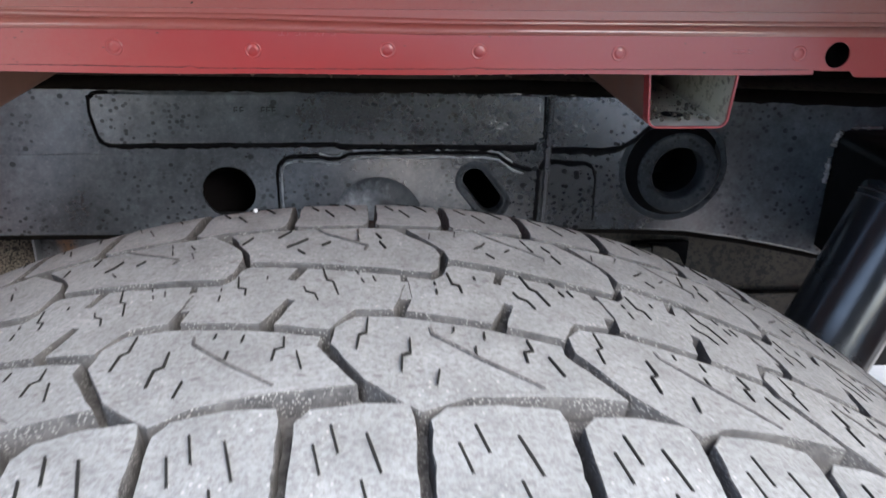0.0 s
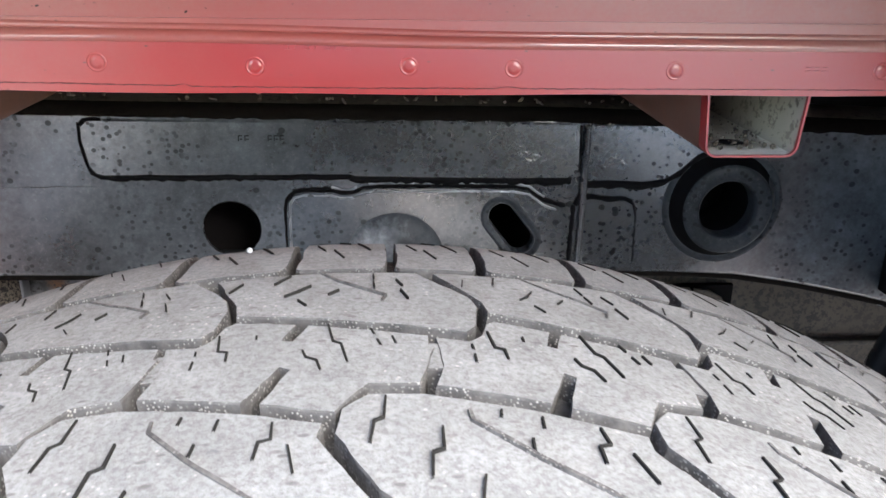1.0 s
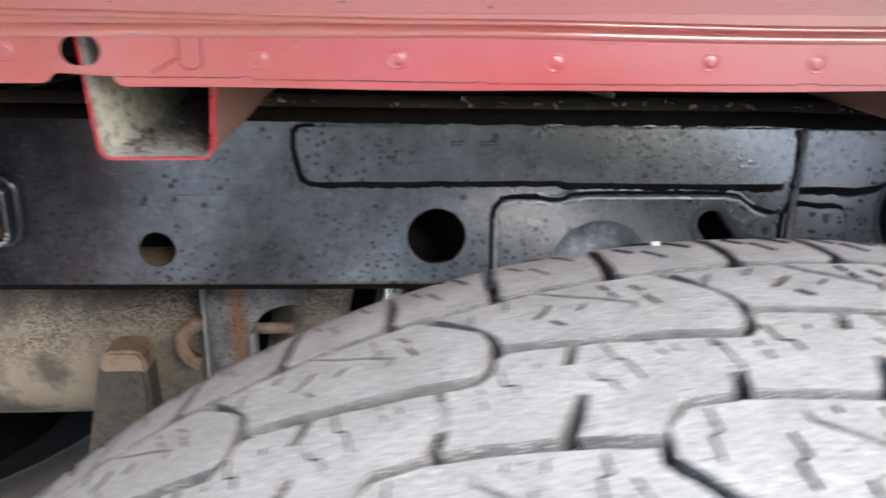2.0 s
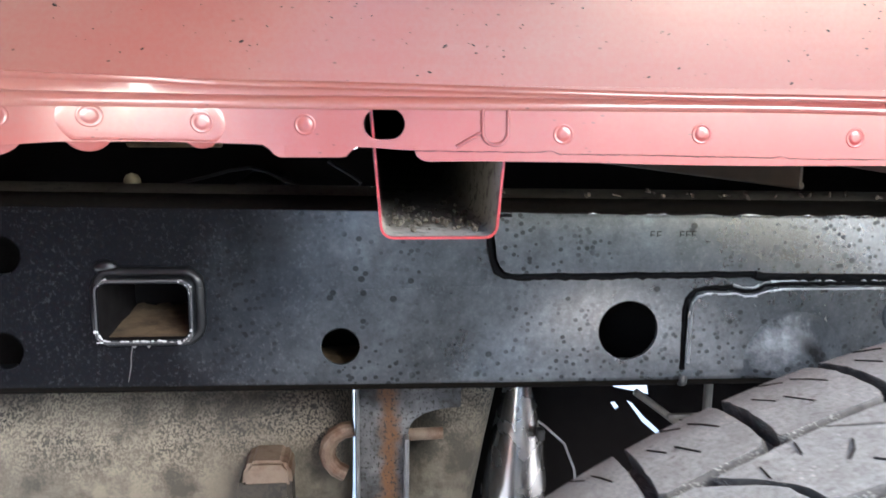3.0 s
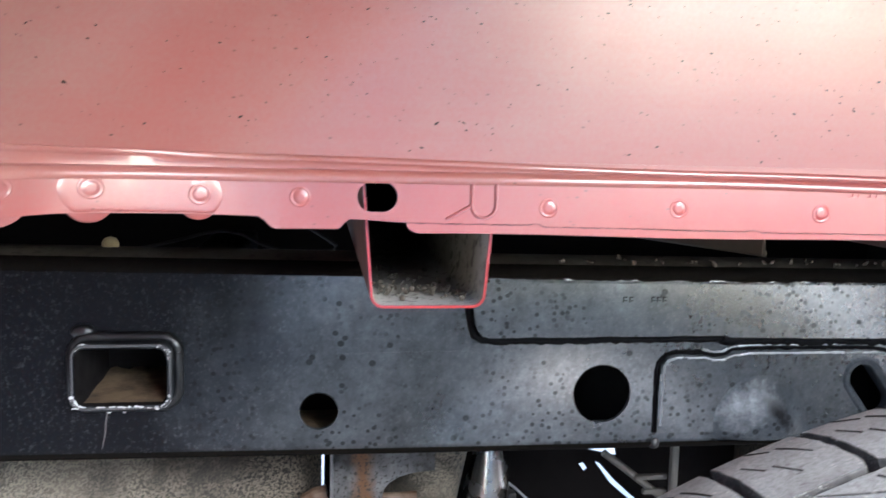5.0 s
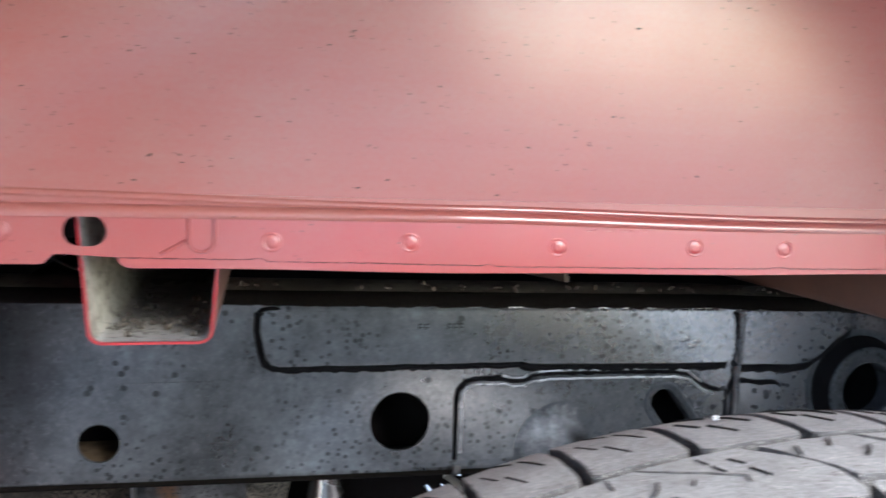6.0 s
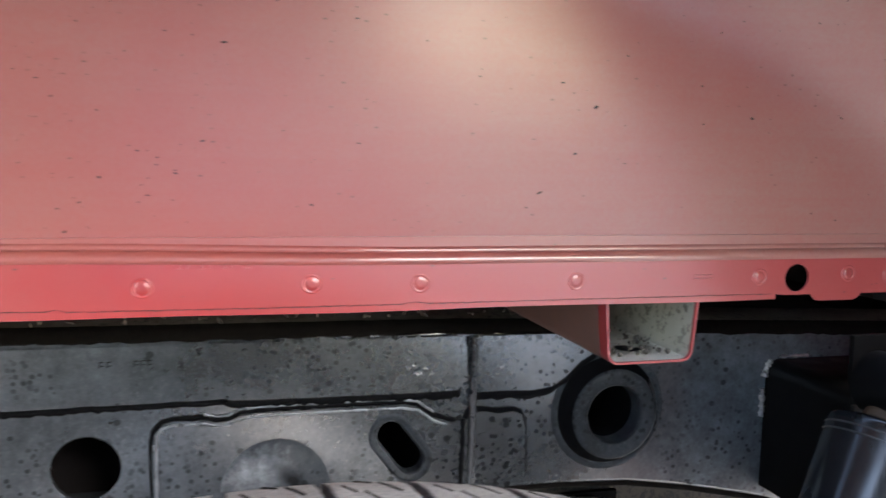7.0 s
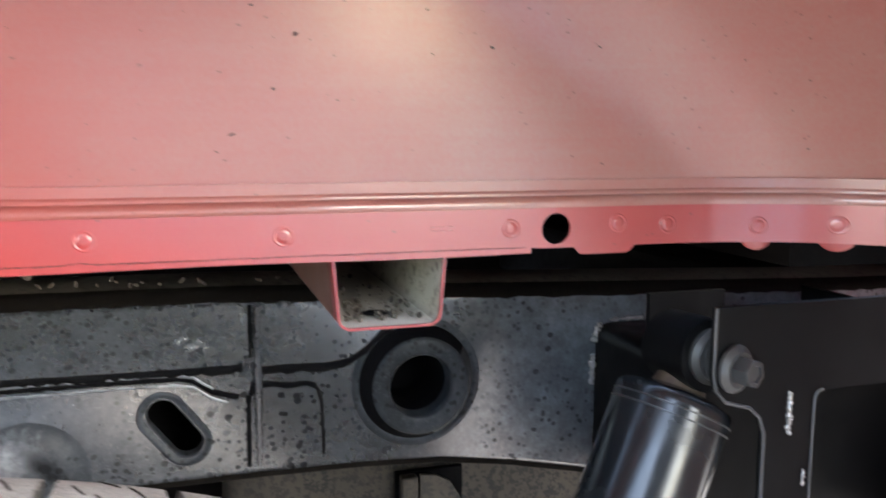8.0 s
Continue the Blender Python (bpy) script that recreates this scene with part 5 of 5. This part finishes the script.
weld_run([(0.4490, FACE - 0.001, 0.728 + 0.0022 * k) for k in range(13)], 0.0031)
weld_run([(0.4500 + 0.0009 * k * k / 6, FACE - 0.001, 0.764 + 0.0022 * k) for k in range(8)], 0.0034)
weld_run([(0.464 + 0.004 * k, FACE - 0.001, 0.7815) for k in range(9)], 0.0020)
weld_run([(0.4635, BY - 0.0002, 0.760 + 0.0022 * k) for k in range(13)], 0.0026)
weld_run([(0.4760, BY - 0.0002, 0.727 + 0.0022 * k) for k in range(6)], 0.0015)
bolt = thing("bolt", "zinc hex bolt holding the shock eye to its bracket", "bolt", (0.432, 0.504, 0.803))
BA = Vector((0.28, -1, 0.0)).normalized()
BC = Vector((0.4245, BY, 0.8025))
part("washer", revolve([(0.0005, 0.0), (0.0140, 0.0), (0.0140, 0.0018), (0.0105, 0.0045), (0.0005, 0.0045)], BC, BA, 32), STEEL, bolt, "", 30)
part("head", revolve([(0.0085, 0.004), (0.0085, 0.0130), (0.0078, 0.0142), (0.0054, 0.0142), (0.0050, 0.0130), (0.0002, 0.0130)], BC, BA, 6), STEEL, bolt)

# ---------------------------------------------------------------- exhaust, tank and the rest beneath the bed
muffler = thing("muffler", "tan dirt-speckled oval muffler hung behind the rail", "muffler", (-0.7, 0.96, 0.45))


def oval_tank(x0, x1, yc, zc, ry, rz, name, mat, parent):
    rows = []
    for x, k in ((x0, 0.86), (x0 + 0.015, 0.97), (x0 + 0.03, 1.0), ((x0 + x1) / 2, 1.0), (x1 - 0.03, 1.0), (x1 - 0.012, 0.97), (x1, 0.84)):
        rows.append([Vector((x, yc + ry * k * math.cos(a), zc + rz * k * math.sin(a))) for a in (2 * math.pi * i / 40 for i in range(40))])
    return part(name, loft(rows, True, True), mat, parent, "", 50)


oval_tank(-1.15, -0.325, 0.975, 0.570, 0.135, 0.120, "shell", TAN, muffler)
part("end_seam", revolve([(0.1215, -0.006), (0.1245, -0.003), (0.1245, 0.003), (0.1215, 0.006)], (-0.345, 0.975, 0.570), (1, 0, 0), 40), TAN, muffler, "", 40)
part("outlet_pipe", tube([(-0.205, 0.89, 0.70), (-0.215, 0.89, 0.65), (-0.231, 0.89, 0.58), (-0.245, 0.89, 0.50), (-0.31, 0.93, 0.44)], [0.036, 0.037, 0.039, 0.042, 0.042], 24), TAN, muffler, "tan dusty pipe", 50)
hanger = thing("pipe_hanger", "rusted steel exhaust hanger below the rail", "hanger", (-0.30, 0.82, 0.55))
arm_line = [(-0.3175, 0.50), (-0.272, 0.50), (-0.272, 0.606), (-0.2705, 0.613), (-0.266, 0.619), (-0.257, 0.6245), (-0.244, 0.628), (-0.225, 0.6295), (-0.225, 0.665), (-0.3175, 0.690)]
part("strap", sheet(arm_line, [], 0.815, 0.004), STREAK, hanger, "grey strap with a rust streak and a flared arm")
part("flange", box(-0.2760, -0.2715, 0.800, 0.815, 0.50, 0.606, 0.0015), CLEANDARK, hanger)
part("flange", box(-0.3178, -0.3150, 0.800, 0.815, 0.50, 0.690, 0.001), CLEANDARK, hanger)
part("rod", tube([(-0.285, 0.825, 0.600), (-0.240, 0.825, 0.601)], 0.0055), RUSTY_TAN, hanger)
part("hook", tube([(-0.320 - 0.024 * math.sin(a), 0.82, 0.588 + 0.022 * math.cos(a)) for a in (0.0, 0.4, 0.8, 1.2, 1.6, 2.0, 2.4, 2.8)], 0.0075), RUSTY_TAN, hanger, "rusty hook")
lug = thing("mounting_lug", "dirty tan cast lug with a rusty top", "lug", (-0.40, 0.82, 0.42))
bm = loft([[Vector((cx + sx * w, 0.82 + sy * 0.018, z)) for sx, sy in ((-1, -1), (1, -1), (1, 1), (-1, 1))] for cx, w, z in ((-0.410, 0.040, 0.40), (-0.405, 0.033, 0.49), (-0.397, 0.022, 0.572))], True, True)
bmesh.ops.bevel(bm, geom=bm.edges[:], offset=0.004, segments=2, affect="EDGES")
part("body", bm, TANKTAN, lug)
bm = loft([[Vector((-0.395 + sx * w, 0.82 + sy * 0.019, z)) for sx, sy in ((-1, -1), (1, -1), (1, 1), (-1, 1))] for w, z in ((0.022, 0.566), (0.020, 0.583), (0.014, 0.589))], True, True)
bmesh.ops.bevel(bm, geom=bm.edges[:], offset=0.003, segments=2, affect="EDGES")
part("cap", bm, RUSTY_TAN, lug, "rusty cap")
polished = thing("steel_pipe", "polished steel pipe behind the rail", "pipe", (-0.14, 0.95, 0.40))
part("pipe", tube([(-0.150, 0.95, 0.655), (-0.149, 0.95, 0.630), (-0.148, 0.95, 0.600), (-0.148, 0.95, 0.565), (-0.149, 0.95, 0.530), (-0.150, 0.95, 0.490), (-0.150, 0.95, 0.40)], [0.004, 0.008, 0.015, 0.023, 0.030, 0.035, 0.038], 32), POLISHED, polished, "", 50)
part("clip", box(-0.132, -0.124, 0.918, 0.930, 0.548, 0.560, 0.002), HOSE, polished, "small black clip")
# black tyre added to cover bright ground below the muffler
spare = thing("dark_filler_tyre", "black tyre added to darken the space below the muffler", "tyre", (-0.80, 1.12, 0.28))
part("carcass", revolve([(0.34 + 0.05 * math.cos(a), 0.10 * math.sin(a)) for a in (2 * math.pi * k / 20 for k in range(20))], (-0.80, 1.12, 0.30), (0, 0, 1), 48, True), HOSE, spare, "", 60)
part("hanger_rod", tube([(-0.80, 1.12, 0.25), (-0.80, 1.12, 0.905)], 0.008), DARK, spare)
part("rim", revolve([(0.29, 0.06), (0.20, 0.04), (0.18, -0.04), (0.0005, -0.04)], (-0.80, 1.12, 0.30), (0, 0, 1), 32), DARK, spare, "", 40)

tank = thing("fuel_tank", "dusty tan fuel tank slung inside the frame", "tank", (0.55, 1.1, 0.40))
part("shell", box(0.16, 1.25, 0.86, 1.40, 0.42, 0.668, 0.04, 4), TANKTAN, tank, "", 40)
part("seam_flange", box(0.150, 1.26, 0.85, 1.41, 0.540, 0.546, 0.002), TANKTAN, tank)
part("strap", box(0.70, 0.735, 0.852, 0.856, 0.42, 0.67, 0.001), RUST_DARK, tank, "dark steel strap")
stay = thing("tank_stay", "brown dusted steel stay in front of the fuel tank", "stay", (0.335, 0.85, 0.45))
part("plate", sheet([(0.336, 0.44), (0.381, 0.44), (0.380, 0.56), (0.376, 0.586), (0.366, 0.603), (0.352, 0.611), (0.336, 0.613)], [], 0.842, 0.004), TANKTAN, stay, "brown plate with a rounded corner")
part("rib", box(0.317, 0.333, 0.838, 0.850, 0.44, 0.613, 0.002), TANKTAN, stay, "dusty rib")
# black sheet added where the gap behind the rib lies in shade
part("back", box(0.314, 0.381, 0.851, 0.857, 0.44, 0.614, 0.001), SEAL_SHADE, stay, "black sheet standing for the shade in the gap")
# dark sheets added to block far daylight; slots let bright bits through
shield = thing("dark_backing", "added dark sheets backing the gaps under the bed floor", "shield", (0.0, 1.0, 0.40))
part("sheet", sheet([(-0.322, 0.40), (1.3, 0.40), (1.3, 0.700), (-0.322, 0.700)], [[(-0.028, 0.5750), (0.014, 0.5650), (0.009, 0.590), (-0.033, 0.590)], [(-0.031, 0.5570), (-0.024, 0.5470), (-0.020, 0.5500), (-0.026, 0.5580)], [(-0.0120, 0.5590), (-0.001, 0.5445), (0.0075, 0.5325), (0.028, 0.5145), (0.050, 0.4985), (0.053, 0.5005), (0.033, 0.5170), (0.0105, 0.5375), (-0.006, 0.5560)]], 1.00, 0.003), DARK, shield, "dark sheet with open slots")
part("sheet", sheet([(-1.3, 0.66), (1.3, 0.66), (1.3, 0.904), (-1.3, 0.904)], [[(-0.401, 0.835), (-0.400, 0.815), (-0.392, 0.8085), (-0.357, 0.8075), (-0.350, 0.812), (-0.334, 0.8075), (-0.322, 0.812), (-0.322, 0.86), (-0.401, 0.86)]], 1.50, 0.003), DARK, shield, "dark far sheet with one gap")
part("brace", box(0.062, 0.071, 0.955, 0.965, 0.42, 0.70, 0.003), BARS, shield, "pale upright brace")
part("brace", box(0.024, 0.063, 0.965, 0.972, 0.548, 0.554, 0.002), BARS, shield)
part("brace", box(0.034, 0.063, 0.965, 0.972, 0.531, 0.537, 0.002), BARS, shield)
part("brace", tube([(-0.012, 0.972, 0.580), (0.020, 0.972, 0.556), (0.058, 0.972, 0.526)], 0.0042, 8), BARS, shield, "dusty sloping brace", 50)
axle = thing("rear_axle", "dark rear axle tube between the wheels", "axle", (WX, 1.1, WZ))
part("tube", tube([(WX, 0.42, WZ), (WX, 1.75, WZ)], 0.045, 24), DARK, axle)
part("housing", revolve([(0.0005, -0.16), (0.06, -0.12), (0.085, -0.03), (0.085, 0.03), (0.06, 0.12), (0.0005, 0.16)], (WX, 1.13, WZ), (0, 1, 0), 32), DARK, axle, "", 40)
hose = thing("brake_line", "thin grey brake line curving below the rail", "brake line", (-0.08, 0.94, 0.45))
part("line", tube([(-0.155, 0.94, 0.60), (-0.148, 0.94, 0.578), (-0.120, 0.94, 0.556), (-0.098, 0.94, 0.535), (-0.086, 0.94, 0.505), (-0.080, 0.94, 0.45)], 0.0013), CLEAN, hose)
clip = thing("floor_bracket", "tan dusty bracket under the bed floor", "bracket", (-0.49, 0.95, 0.86))
part("bracket_plate", box(-0.539, -0.447, 0.95, 0.956, 0.849, 0.905, 0.003), TUBEDIRT, clip)
clip = thing("floor_bracket", "grey-brown bracket under the bed floor", "bracket", (-0.57, 0.96, 0.87))
part("bracket_plate", box(-0.605, -0.5405, 0.96, 0.966, 0.853, 0.905, 0.003), UNDER, clip)
brace = thing("floor_brace", "brown dusty brace running under the bed floor", "brace", (0.0, 0.8, 0.87))
bm = loft([[Vector((x, y, z)) for z in (0.8356, 0.87, 0.905)] for x, y in ((0.030, 0.736), (0.005, 0.80), (-0.034, 0.90), (-0.073, 1.0), (-0.15, 1.20))], False)
bmesh.ops.solidify(bm, geom=bm.faces[:], thickness=0.003)
part("web", bm, BRACEDIRT, brace)
part("lip", tube([(0.030, 0.736, 0.8356), (-0.073, 1.0, 0.8356), (-0.15, 1.20, 0.8356)], 0.0028, 8), BRACEDIRT, brace, "", 60)
grommet = thing("grommet", "small pale rubber grommet on the rail top", "grommet", (-0.50, 0.79, 0.83))
part("cap", revolve([(0.0065, -0.004), (0.0065, 0.004), (0.0045, 0.0075), (0.0005, 0.009)], (-0.4890, 0.785, 0.8315), (0, 0, 1), 20), DIRT_LIGHT, grommet, "", 50)
cable = thing("wiring_cable", "thin dark cable draped over the frame", "cable", (-0.4, 0.9, 0.83))
part("cable", tube([(-0.52, 0.90, 0.812), (-0.4836, 0.90, 0.8185), (-0.4558, 0.90, 0.8251), (-0.4329, 0.90, 0.8315), (-0.415, 0.90, 0.834), (-0.400, 0.90, 0.8308), (-0.3843, 0.90, 0.8226), (-0.3635, 0.90, 0.8148), (-0.3373, 0.90, 0.8135), (-0.3151, 0.90, 0.8157), (-0.3125, 0.90, 0.8205), (-0.3216, 0.90, 0.8273), (-0.3427, 0.90, 0.8403)], 0.0016), HOSE, cable)

# ---------------------------------------------------------------- tread blocks
put_blocks("tread_block", HEX, (0,))
put_blocks("tread_block", CORE, (0,))
put_blocks("tie_bar", TIE, (0,))
put_blocks("tread_block", DIAMOND, (0,))
put_blocks("tread_block", SHOULDER_IN, (0, 0.5))
put_blocks("tread_block", SHOULDER_OUT, (0, 0.5))
